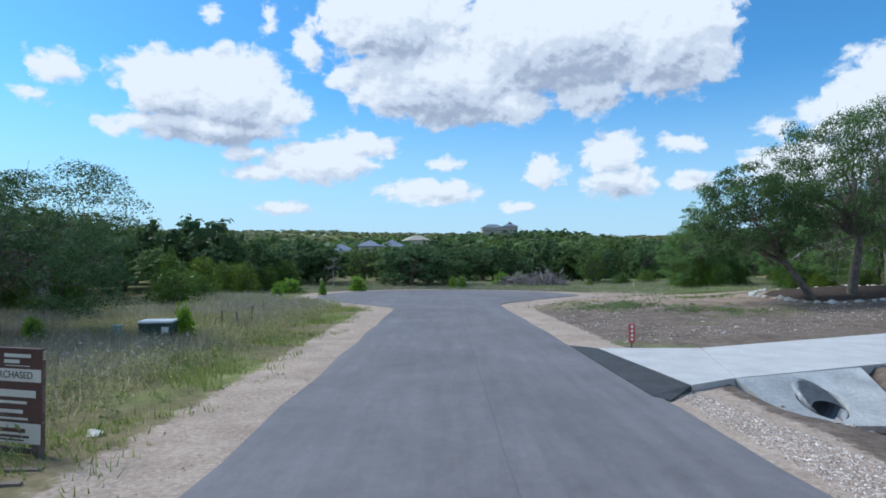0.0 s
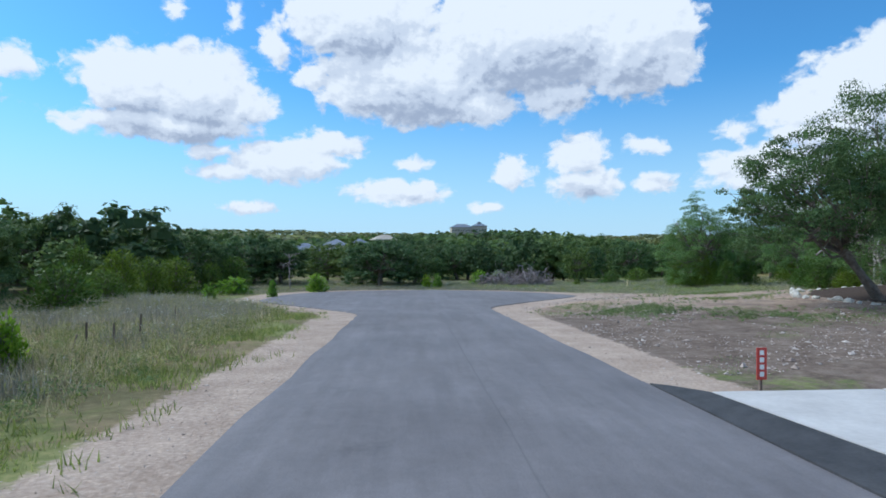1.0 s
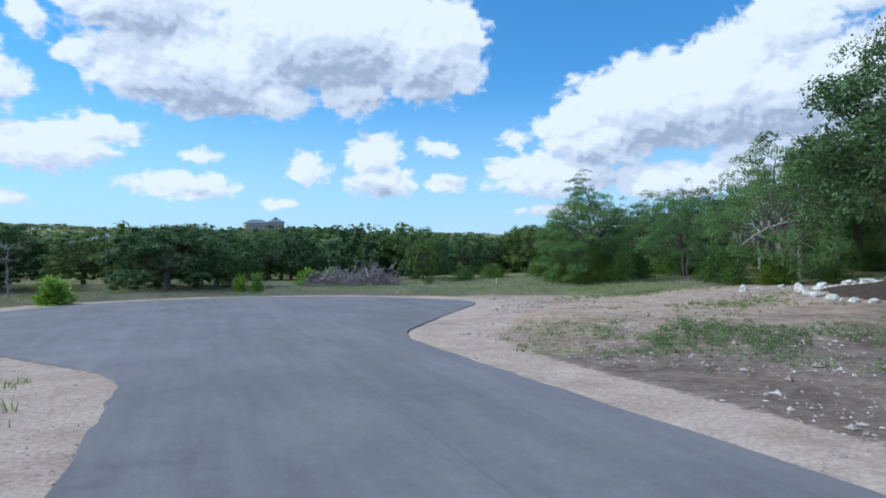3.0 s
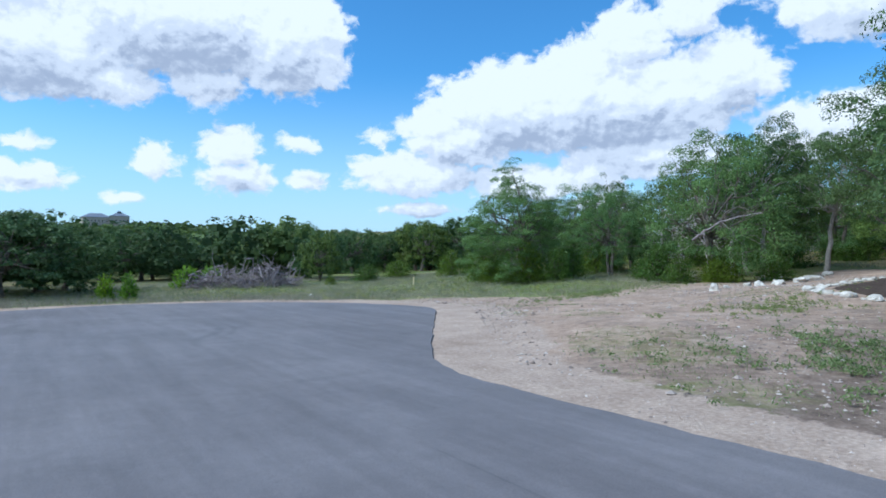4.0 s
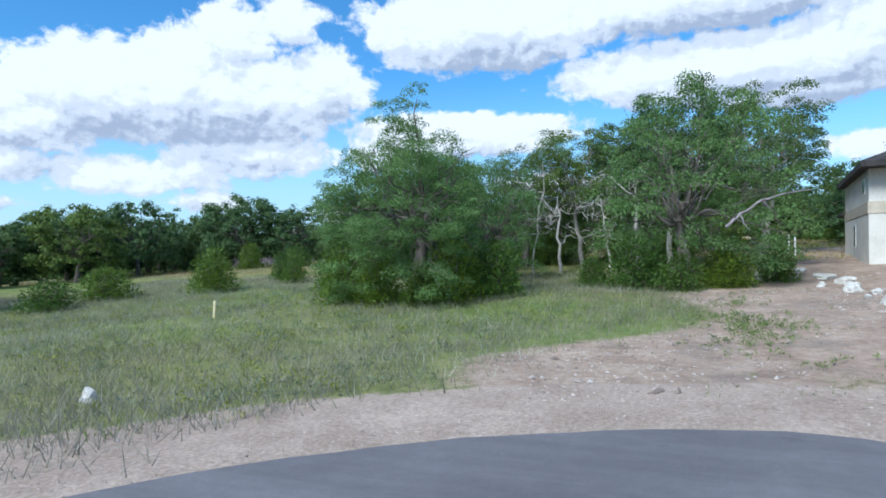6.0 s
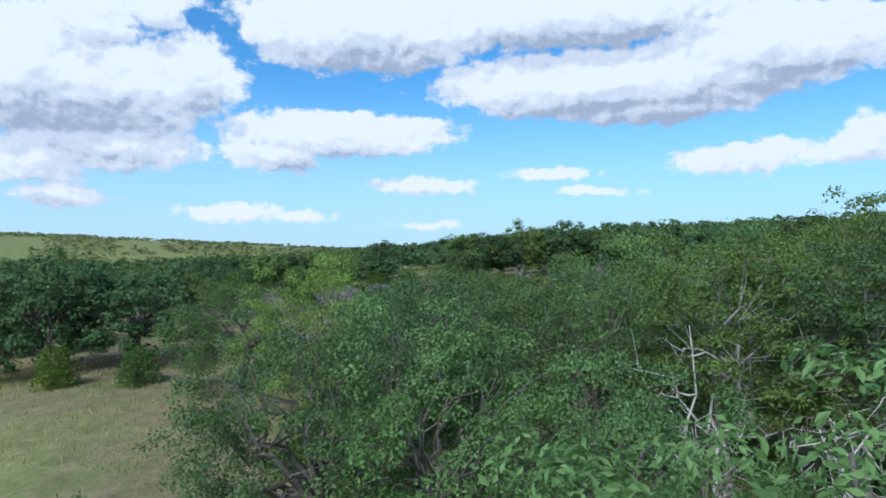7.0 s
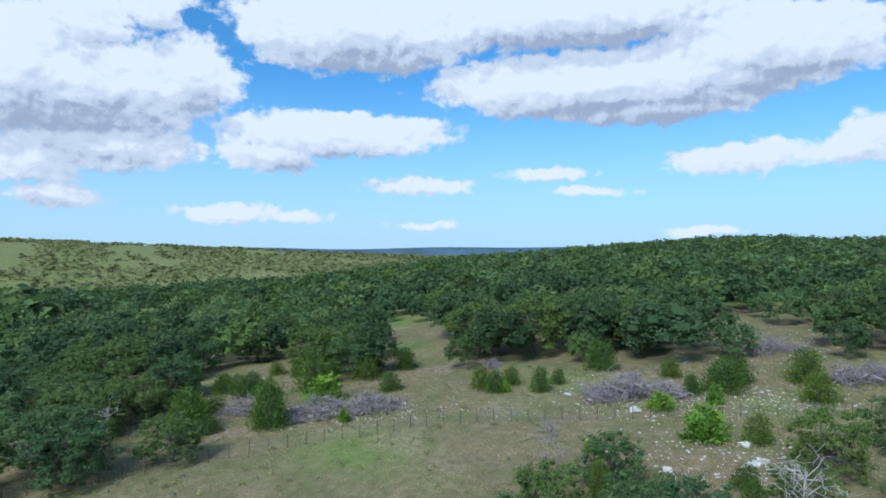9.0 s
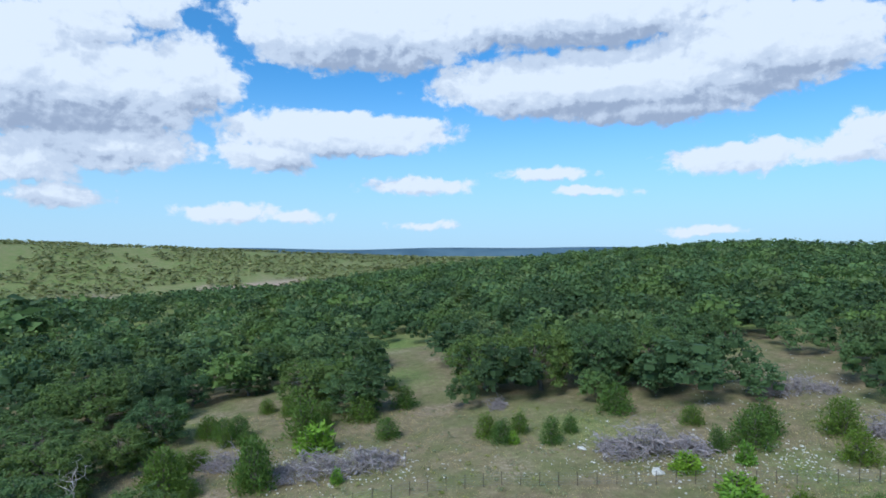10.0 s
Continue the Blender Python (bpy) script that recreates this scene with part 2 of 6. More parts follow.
def leaf_material(name, dark, mid, light, through_light=0.3, clump=0.6):
    k = Mat(name, rough=0.55, spec=0.25)
    tone = k.ramp(k.island(), (0.0, dark), (0.5, mid), (1.0, light))
    tree = k.ramp(k.random(), (0.0, (0.74, 0.84, 0.98)), (0.5, (1.0, 1.0, 1.0)), (1.0, (1.30, 1.16, 0.80)))
    col = k.mix(1.0, tone, tree, "MULTIPLY")
    patch = k.ramp(k.noise(clump, 2.0), (0.3, 0.80), (0.7, 1.2))
    col = k.mix(1.0, col, patch, "MULTIPLY")
    k.color(col)
    tr = k.nd.new("ShaderNodeBsdfTranslucent")
    k.ln.new(col, tr.inputs[0])
    ms = k.nd.new("ShaderNodeMixShader")
    ms.inputs[0].default_value = through_light
    k.ln.new(k.b.outputs[0], ms.inputs[1])
    k.ln.new(tr.outputs[0], ms.inputs[2])
    k.ln.new(ms.outputs[0], k.nd["Material Output"].inputs[0])
    return k.m


def woods_material():
    """Leaves of the far woods: tone goes crown by crown, from grey-green oak to yellow-green juniper."""
    k = Mat("woods_leaves", rough=0.6, spec=0.2)
    crown = k.nd.new("ShaderNodeAttribute")
    crown.attribute_name = "kind"
    pick = k.nd.new("ShaderNodeSeparateColor")
    k.ln.new(crown.outputs["Color"], pick.inputs[0])
    col = k.ramp(pick.outputs[0], (0.0, (0.070, 0.118, 0.048)), (0.45, (0.098, 0.158, 0.058)), (0.75, (0.118, 0.178, 0.044)), (1.0, (0.150, 0.205, 0.080)))
    col = k.mix(1.0, col, k.ramp(pick.outputs[1], (0.0, 0.62), (1.0, 1.32)), "MULTIPLY")
    col = k.mix(1.0, col, k.ramp(k.island(), (0.0, 0.92), (1.0, 1.1)), "MULTIPLY")
    k.color(col)
    tr = k.nd.new("ShaderNodeBsdfTranslucent")
    k.ln.new(col, tr.inputs[0])
    ms = k.nd.new("ShaderNodeMixShader")
    ms.inputs[0].default_value = 0.35
    k.ln.new(k.b.outputs[0], ms.inputs[1])
    k.ln.new(tr.outputs[0], ms.inputs[2])
    k.ln.new(ms.outputs[0], k.nd["Material Output"].inputs[0])
    return k.m


def plain(name, base, other, scale=6.0, rough=0.75, spec=0.3, metal=0.0, bump=0.2, dist=0.01):
    """Two tones in noise at two scales, with fine relief."""
    k = Mat(name, rough, spec, metal)
    n1, n2 = k.noise(scale, 5.0), k.noise(scale * 9, 3.0)
    f = k.math("ADD", k.math("MULTIPLY", n1, 0.65), k.math("MULTIPLY", n2, 0.35))
    k.color(k.ramp(f, (0.35, base), (0.65, other)))
    k.bump(n2, bump, dist)
    return k.m


# two oak tones: natural variety, with backlit and sunlit crowns put into the colour
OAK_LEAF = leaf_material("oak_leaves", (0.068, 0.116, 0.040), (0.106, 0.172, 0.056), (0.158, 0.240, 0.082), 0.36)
OAK_LIT = leaf_material("oak_leaves_lit", (0.120, 0.200, 0.052), (0.185, 0.292, 0.080), (0.275, 0.400, 0.130), 0.42)
CEDAR_LEAF = leaf_material("cedar_foliage", (0.080, 0.135, 0.022), (0.115, 0.190, 0.032), (0.155, 0.245, 0.046), 0.35)
LIME_LEAF = leaf_material("shrub_leaves", (0.110, 0.215, 0.020), (0.175, 0.320, 0.034), (0.245, 0.400, 0.060), 0.38)
WOODS_LEAF = woods_material()
# far scrub: sunlight and haze are put into the paler leaf colour
FAR_LEAF = leaf_material("hazy_lit_scrub", (0.130, 0.155, 0.070), (0.180, 0.205, 0.095), (0.240, 0.260, 0.125), 0.3, 0.02)
GRASS_BLADE = leaf_material("grass_blades", (0.130, 0.180, 0.050), (0.220, 0.285, 0.085), (0.370, 0.390, 0.165), 0.42)
DRY_BLADE = leaf_material("dry_grass_blades", (0.270, 0.235, 0.145), (0.440, 0.385, 0.240), (0.580, 0.520, 0.350), 0.45)
WEED_BLADE = leaf_material("weed_stems", (0.200, 0.190, 0.140), (0.320, 0.300, 0.230), (0.460, 0.430, 0.350), 0.4)
BARK = plain("oak_bark", (0.10, 0.085, 0.07), (0.24, 0.21, 0.18), 5.0, 0.9, 0.15, bump=0.7, dist=0.03)
PALE_BARK = plain("bleached_wood", (0.34, 0.31, 0.28), (0.58, 0.54, 0.49), 4.0, 0.85, 0.2, bump=0.4)
TALL_BARK = plain("lichened_bark", (0.20, 0.18, 0.16), (0.40, 0.37, 0.33), 5.0, 0.9, 0.15, bump=0.5)
DEADWOOD = plain("grey_deadwood", (0.17, 0.145, 0.15), (0.41, 0.36, 0.365), 3.0, 0.9, 0.15, bump=0.4)
LIMESTONE = plain("pale_limestone", (0.42, 0.39, 0.34), (0.72, 0.69, 0.63), 3.0, 0.9, 0.2, bump=0.6, dist=0.03)


def asphalt_material():
    k = Mat("worn_asphalt", rough=0.72, spec=0.4)
    big = k.noise(0.12, 4.0)
    tracks = k.noise(1.0, 3.0, vec=k.stretched(1.4, 0.05, 1))
    grit = k.noise(60, 3.0)
    agg = k.voronoi(90, "Distance")
    base = k.ramp(k.math("ADD", k.math("MULTIPLY", k.noise(0.35, 6.0, 0.62), 0.7), k.math("MULTIPLY", tracks, 0.3)), (0.32, (0.113, 0.105, 0.109)), (0.68, (0.174, 0.162, 0.167)))
    scuff = k.math("ADD", k.math("MULTIPLY", k.noise(1.0, 6.0, 0.7, vec=k.stretched(3.0, 0.30, 1, 0.06)), 0.6), k.math("MULTIPLY", k.noise(4.0, 6.0, 0.75), 0.4))
    base = k.mix(0.45, base, k.ramp(scuff, (0.40, 0.34), (0.60, 0.66)), "SOFT_LIGHT")
    base = k.mix(0.35, base, k.ramp(agg, (0.1, 0.25), (0.6, 0.75)), "SOFT_LIGHT")
    base = k.mix(0.25, base, k.ramp(grit, (0.3, 0.3), (0.7, 0.7)), "OVERLAY")
    stain = k.ramp(k.noise(0.45, 6.0, 0.65), (0.62, 1.0), (0.74, 0.72))
    base = k.mix(1.0, base, stain, "MULTIPLY")
    # lengthwise paving joint and the curved scuffs that tyres left in the turning circle
    axes_ = k.nd.new("ShaderNodeSeparateXYZ")
    k.ln.new(k.coord, axes_.inputs[0])
    wander = k.math("MULTIPLY", k.math("SUBTRACT", k.noise(0.35, 3.0), 0.5), 0.12)
    seam = k.math("ABSOLUTE", k.math("ADD", k.math("SUBTRACT", axes_.outputs[0], 0.78), wander), 0.0)
    seam = k.math("ADD", seam, k.math("MULTIPLY", k.math("SUBTRACT", axes_.outputs[1], 35.0, True), 0.1))
    base = k.mix(k.ramp(seam, (0.006, 0.28), (0.022, 0.0)), base, (0.045, 0.046, 0.050))
    for cx, cy, rad, wide in ((-2.6, 48.5, 4.6, 0.10), (-2.6, 48.5, 5.0, 0.07), (3.0, 49.5, 6.2, 0.14), (0.5, 46.5, 7.4, 0.12), (4.2, 44.0, 3.6, 0.10)):
        off = k.nd.new("ShaderNodeVectorMath")
        off.operation = "MULTIPLY_ADD"
        off.inputs[1].default_value, off.inputs[2].default_value = (1, 1, 0), (-cx, -cy, 0)
        k.ln.new(k.coord, off.inputs[0])
        le = k.nd.new("ShaderNodeVectorMath")
        le.operation = "LENGTH"
        k.ln.new(off.outputs[0], le.inputs[0])
        d = k.math("ABSOLUTE", k.math("SUBTRACT", k.math("ADD", le.outputs["Value"], wander), rad), 0.0)
        worn = k.ramp(k.noise(0.28, 3.0, vec=off.outputs[0]), (0.48, 0.0), (0.64, 0.34))
        base = k.mix(k.math("MULTIPLY", k.ramp(d, (wide * 0.4, 1.0), (wide * 1.6, 0.0)), worn), base, (0.070, 0.071, 0.076))
    k.color(base)
    k.bump(k.math("ADD", agg, grit), 0.25, 0.006)
    k.roughness(k.ramp(big, (0.3, 0.62), (0.7, 0.82)))
    return k.m


ASPHALT = asphalt_material()


def ground_material():
    """Soil, gravel and grass by the zones stored on the sheet: red gravel, green grass, blue bare soil."""
    k = Mat("ground_soil", rough=0.95, spec=0.1)
    at = k.nd.new("ShaderNodeAttribute")
    at.attribute_name = "zone"
    sep = k.nd.new("ShaderNodeSeparateColor")
    k.ln.new(at.outputs["Color"], sep.inputs[0])
    rag = k.math("ADD", k.math("MULTIPLY", k.noise(2.2, 6.0, 0.65), 0.7), k.math("MULTIPLY", k.noise(11, 3.0), 0.3))

    def ragged(zone, soft=0.18):
        v = k.math("ADD", zone, k.math("MULTIPLY", k.math("SUBTRACT", rag, 0.5), 1.3))
        n = k.nd.new("ShaderNodeMapRange")
        n.interpolation_type = "SMOOTHSTEP"
        n.inputs["From Min"].default_value, n.inputs["From Max"].default_value = 0.5 - soft, 0.5 + soft
        k.ln.new(v, n.inputs["Value"])
        return n.outputs[0]

    n_big, n_mid, n_fine = k.noise(0.06, 4.0), k.noise(0.9, 6.0, 0.65), k.noise(14, 4.0)
    tuft = k.noise(4.5, 5.0, 0.7)
    blend = k.math("ADD", k.math("MULTIPLY", n_mid, 0.5), k.math("MULTIPLY", tuft, 0.5))
    grass = k.ramp(blend, (0.34, (0.105, 0.125, 0.044)), (0.5, (0.205, 0.215, 0.082)), (0.66, (0.330, 0.295, 0.140)))
    grass = k.mix(k.ramp(n_big, (0.4, 0.0), (0.62, 0.75)), grass, k.ramp(blend, (0.36, (0.085, 0.145, 0.034)), (0.64, (0.195, 0.260, 0.070))))
    straw = k.ramp(blend, (0.34, (0.125, 0.103, 0.058)), (0.5, (0.215, 0.172, 0.098)), (0.66, (0.330, 0.270, 0.165)))
    straw = k.mix(k.ramp(k.noise(0.19, 5.0, 0.6), (0.42, 0.0), (0.62, 0.7)), straw, k.ramp(blend, (0.36, (0.095, 0.112, 0.040)), (0.64, (0.180, 0.185, 0.072))))
    stones = k.voronoi(16, "Distance")
    gravel = k.ramp(k.math("ADD", k.math("MULTIPLY", n_fine, 0.5), k.math("MULTIPLY", n_mid, 0.5)), (0.36, (0.330, 0.250, 0.195)), (0.64, (0.560, 0.448, 0.362)))
    gravel = k.mix(0.22, gravel, k.ramp(stones, (0.05, 0.72), (0.5, 0.3)), "OVERLAY")
    soil = k.ramp(blend, (0.34, (0.255, 0.180, 0.140)), (0.5, (0.440, 0.325, 0.245)), (0.68, (0.600, 0.478, 0.380)))
    chips = k.ramp(k.voronoi(7, "Distance"), (0.06, (0.62, 0.58, 0.52)), (0.13, (0.27, 0.22, 0.18)))
    soil = k.mix(k.ramp(k.noise(0.7, 5.0, 0.7), (0.5, 0.0), (0.66, 0.7)), soil, chips)
    # brown topsoil and mulch towards the lane, pale caliche by the turning circle
    place = k.nd.new("ShaderNodeSeparateXYZ")
    k.ln.new(k.coord, place.inputs[0])
    topsoil = k.ramp(blend, (0.34, (0.095, 0.070, 0.055)), (0.5, (0.190, 0.145, 0.115)), (0.68, (0.330, 0.265, 0.215)))
    topsoil = k.mix(k.ramp(k.noise(1.3, 6.0, 0.7), (0.52, 0.0), (0.64, 0.6)), topsoil, chips)
    north = k.math("MULTIPLY", k.math("SUBTRACT", k.math("ADD", place.outputs[1], k.math("MULTIPLY", n_mid, 8.0)), 36.0), 0.14, True)
    soil = k.mix(north, topsoil, soil)
    soil = k.mix(0.4, soil, k.ramp(k.voronoi(21, "Distance"), (0.05, 0.7), (0.5, 0.32)), "OVERLAY")
    col = k.mix(ragged(sep.outputs[1]), straw, grass)
    col = k.mix(ragged(sep.outputs[2]), col, soil)
    col = k.mix(ragged(sep.outputs[0], 0.12), col, gravel)
    k.color(col)
    k.bump(k.math("ADD", k.math("ADD", n_fine, k.noise(38, 4.0, 0.7)), tuft), 0.6, 0.03)
    return k.m


GROUND = ground_material()


# ---- mesh helpers ----
def mesh_object(name, verts, faces, material, parent=None, smooth=False):
    """One mesh object from arrays: verts (n, 3) and faces (m, 3 or 4), or a list of such face arrays."""
    groups = faces if isinstance(faces, list) else [faces]
    groups = [np.asarray(g, dtype=np.int32) for g in groups if len(g)]
    loops = np.concatenate([g.ravel() for g in groups])
    totals = np.concatenate([np.full(len(g), g.shape[1], dtype=np.int32) for g in groups])
    starts = np.concatenate([[0], np.cumsum(totals)[:-1]]).astype(np.int32)
    me = bpy.data.meshes.new(name)
    me.vertices.add(len(verts))
    me.vertices.foreach_set("co", np.asarray(verts, dtype=np.float32).ravel())
    me.loops.add(len(loops))
    me.loops.foreach_set("vertex_index", loops)
    me.polygons.add(len(totals))
    me.polygons.foreach_set("loop_start", starts)
    me.polygons.foreach_set("loop_total", totals)
    me.polygons.foreach_set("use_smooth", np.full(len(totals), bool(smooth)))
    me.materials.append(material)
    me.update()
    me.validate()
    ob = new(name, me)
    ob.parent = parent
    return ob


def part(name, bm, material, parent=None, label="", smooth=False):
    """Links a bmesh as one mesh object under a thing."""
    me = bpy.data.meshes.new(name)
    bmesh.ops.recalc_face_normals(bm, faces=bm.faces)
    for f in bm.faces:
        f.smooth = smooth
    bm.to_mesh(me)
    bm.free()
    me.materials.append(material)
    ob = new(name, me)
    ob.parent = parent
    if label:
        ob["label"] = label
    return ob


def empty(name, m, label, category, group="", kind=""):
    ob = new(name)
    ob.matrix_world = m
    return tagged(ob, label, category, group, kind)


def box(bm, x0, x1, y0, y1, z0, z1, bevel=0.0):
    r = bmesh.ops.create_cube(bm, size=1.0, matrix=Matrix.LocRotScale(((x0 + x1) / 2, (y0 + y1) / 2, (z0 + z1) / 2), None, (x1 - x0, y1 - y0, z1 - z0)))
    if bevel:
        es = list({e for v in r["verts"] for e in v.link_edges})
        bmesh.ops.bevel(bm, geom=es, offset=bevel, segments=2, affect="EDGES", profile=0.6)
    return bm


def boxed(*a, **k):
    return box(bmesh.new(), *a, **k)


def tube(pts, radii, sides=6):
    """Verts and quads of a tapered tube along pts."""
    pts, radii = np.asarray(pts, float), np.asarray(radii, float)
    d = np.gradient(pts, axis=0)
    d /= np.linalg.norm(d, axis=1, keepdims=True) + 1e-9
    ref = np.array([0.31, 0.87, 0.38])
    a = np.cross(d, ref)
    a /= np.linalg.norm(a, axis=1, keepdims=True) + 1e-9
    b = np.cross(d, a)
    ang = np.linspace(0, 2 * np.pi, sides, endpoint=False)
    ring = pts[:, None] + radii[:, None, None] * (np.cos(ang)[None, :, None] * a[:, None] + np.sin(ang)[None, :, None] * b[:, None])
    n = len(pts)
    i, j = np.meshgrid(np.arange(n - 1), np.arange(sides), indexing="ij")
    j2 = (j + 1) % sides
    quads = np.stack([i * sides + j, i * sides + j2, (i + 1) * sides + j2, (i + 1) * sides + j], -1).reshape(-1, 4)
    return ring.reshape(-1, 3), quads


def joined(pieces):
    vs, fs, n = [], [], 0
    for v, f in pieces:
        vs.append(v)
        fs.append(np.asarray(f) + n)
        n += len(v)
    return np.concatenate(vs), np.concatenate(fs)


def bent(r, a, b, sag, n=6, wild=0.1):
    """A wandering line from a to b."""
    a, b = np.asarray(a, float), np.asarray(b, float)
    t = np.linspace(0, 1, n)[:, None]
    c = (a + b) / 2 + np.array([0, 0, sag])
    p = (1 - t) ** 2 * a + 2 * t * (1 - t) * c + t * t * b
    w = r.normal(0, wild * np.linalg.norm(b - a) * 0.3, (n, 3))
    w[0] = w[-1] = 0
    return p + w


def leaves(r, centres, radii, count, size, flat=0.75, slim=0.5, up=0.25, shell=0.5, loose=0.7, core=0.0):
    """Leaf sprays: count small folded diamonds spread through the outer part of rounded lobes."""
    centres, radii = np.asarray(centres, float), np.asarray(radii, float)
    wts = radii ** 2
    k = r.choice(len(centres), count, p=wts / wts.sum())
    d = r.normal(size=(count, 3))
    d /= np.linalg.norm(d, axis=1, keepdims=True)
    d[:, 2] = np.where(d[:, 2] < -0.25, -d[:, 2] * 0.8, d[:, 2])
    rad = radii[k] * (shell + (1.12 - shell) * r.random(count) ** 0.7)
    c = centres[k] + d * rad[:, None] * np.array([1, 1, flat])
    nrm = d * 0.8 + r.normal(size=(count, 3)) * loose + np.array([0, 0, up])
    nrm /= np.linalg.norm(nrm, axis=1, keepdims=True)
    t = np.cross(nrm, r.normal(size=(count, 3)))
    t /= np.linalg.norm(t, axis=1, keepdims=True) + 1e-9
    b = np.cross(nrm, t)
    s = size * (0.6 + 0.8 * r.random(count))[:, None]
    v = np.stack([c - t * s, c - b * s * slim + nrm * s * 0.15, c + t * s, c + b * s * slim + nrm * s * 0.15], 1).reshape(-1, 3)
    if core:
        # each clump is closed inside by a small tilted block of foliage
        side = np.array([(1, 1, 1), (1, -1, 1), (-1, -1, 1), (-1, 1, 1), (1, 1, -1), (1, -1, -1), (-1, -1, -1), (-1, 1, -1)]) * 0.6
        six = np.array([(0, 1, 2, 3), (7, 6, 5, 4), (0, 3, 7, 4), (1, 5, 6, 2), (0, 4, 5, 1), (3, 2, 6, 7)])
        a = r.uniform(0, np.pi, len(centres))
        q = side[six.ravel()][None] * r.uniform(0.75, 1.1, (len(centres), 1, 3)) * (radii * core)[:, None, None]
        co, si = np.cos(a)[:, None], np.sin(a)[:, None]
        q = np.stack([q[..., 0] * co - q[..., 1] * si, q[..., 0] * si + q[..., 1] * co, q[..., 2] * flat], -1) + centres[:, None]
        v = np.concatenate([v, q.reshape(-1, 3)])
    return v, np.arange(len(v)).reshape(-1, 4)


# ---- the lie of the land ----
def step(x, a, b):
    t = np.clip((np.asarray(x, float) - a) / (b - a), 0, 1)
    return t * t * (3 - 2 * t)


def bumps(x, y, s):
    """Cheap smooth unevenness in metres, of about unit height."""
    x, y = np.asarray(x, float), np.asarray(y, float)
    return (np.sin(x * 1.0 / s + 0.7 * np.sin(y * 0.8 / s + 1.3)) * np.sin(y * 1.1 / s + 0.9 * np.sin(x * 0.7 / s)) + 0.5 * np.sin(x * 2.3 / s + 1.7) * np.sin(y * 2.1 / s + 0.4))


BULB = (0.9, 49.8, 10.4)


def soft_max(a, b, k):
    h = np.clip(0.5 + 0.5 * (a - b) / k, 0, 1)
    return b * (1 - h) + a * h + k * h * (1 - h)


def road_distance(x, y):
    """Signed distance from the edge of the asphalt: negative on it. A lane that flares into a round end."""
    x, y = np.asarray(x, float), np.asarray(y, float)
    east = 4.25 - 0.024 * np.clip(y, 0, 38) + 0.68 * np.logaddexp(0, (y - 39.2) * 1.4) / 1.4
    west = -2.75 - 0.76 * np.logaddexp(0, (y - 35.0) * 2.2) / 2.2
    lane = np.maximum((x - east) * np.where(y > 39.2, 0.84, 1), (west - x) * np.where(y > 35, 0.8, 1))
    disc = np.hypot(x - BULB[0], np.maximum(y - BULB[1], 0)) - BULB[2]
    return soft_max(lane, disc, 0.9)


def hill(x, y, cx, cy, top, sx, sy, turn=0.0):
    c, s = math.cos(radians(turn)), math.sin(radians(turn))
    u, v = (x - cx) * c + (y - cy) * s, -(x - cx) * s + (y - cy) * c
    return top * np.exp(-0.5 * ((u / sx) ** 2 + (v / sy) ** 2))


def road_plane(x, y):
    return -0.002 * x - 0.0144 * y


def ground_height(x, y):
    x, y = np.asarray(x, float), np.asarray(y, float)
    flat = road_plane(x, y)
    rise = -1.73 + 0.0675 * x + 0.0105 * y - 0.000036 * x * x - 0.000356 * x * y - 0.000158 * y * y
    near = flat + (rise - flat) * step(x, 12, 26)
    far = -4 + hill(x, y, 135, 720, 33, 175, 190) + hill(x, y, -500, 1650, 64, 900, 380) + hill(x, y, 695, -105, 32.2, 384, 320, 39)
    far = far + hill(x, y, 760, 760, -58, 360, 330, 40) + hill(x, y, 1180, 1330, 54, 640, 300, -42)
    far = far + hill(x, y, -60, 290, 6, 120, 60)
    w = step(np.hypot(x - 50, y - 60), 120, 330)
    z = near * (1 - w) + far * w
    away = road_distance(x, y)
    rough = step(away, 0.3, 6)
    z = z + rough * (0.05 * bumps(x, y, 1.9) + 0.10 * bumps(x, y, 7.0)) + step(np.hypot(x, y), 250, 700) * 2.5 * bumps(x, y, 60)
    # the cleared lot lies a little higher, and higher still under its old oak
    z = z + 0.22 * step(x, 5.2, 11) * step(-y, -48, -38) * (1 - step(x, 40, 60)) + hill(x, y, 25.0, 37.5, 0.62, 6.0, 6.0)
    # swale along the verge on the driveway side, with the culvert in it
    across = np.exp(-((x - 8.2) / 1.5) ** 2)
    z = z - 0.62 * across * step(-y, -13.2, -11.2) * step(y, -25, -5) - 0.95 * step(x, 6.0, 6.8) * step(-x, -10.2, -9.2) * step(y, 10.2, 11.9) * step(-y, -18.5, -16.5)
    z = z - 0.07 * step(-away, 0.0, 0.5)
    # bed cut for the driveway
    bed = step(-np.abs(y - 14.8 - 0.425 * (x - 4.6)), -4.2, -2.6) * step(x, 4.7, 5.4) * step(-x, -39, -36)
    slab = flat + 0.13 + 0.02 * np.maximum(x - 8, 0)
    return z + bed * (np.minimum(z, slab - 0.07) - z)


def gz(x, y):
    return float(ground_height(x, y))


def axis(*spans):
    out = []
    for a, b, d in spans:
        out.append(np.arange(a, b, d))
    return np.concatenate(out)


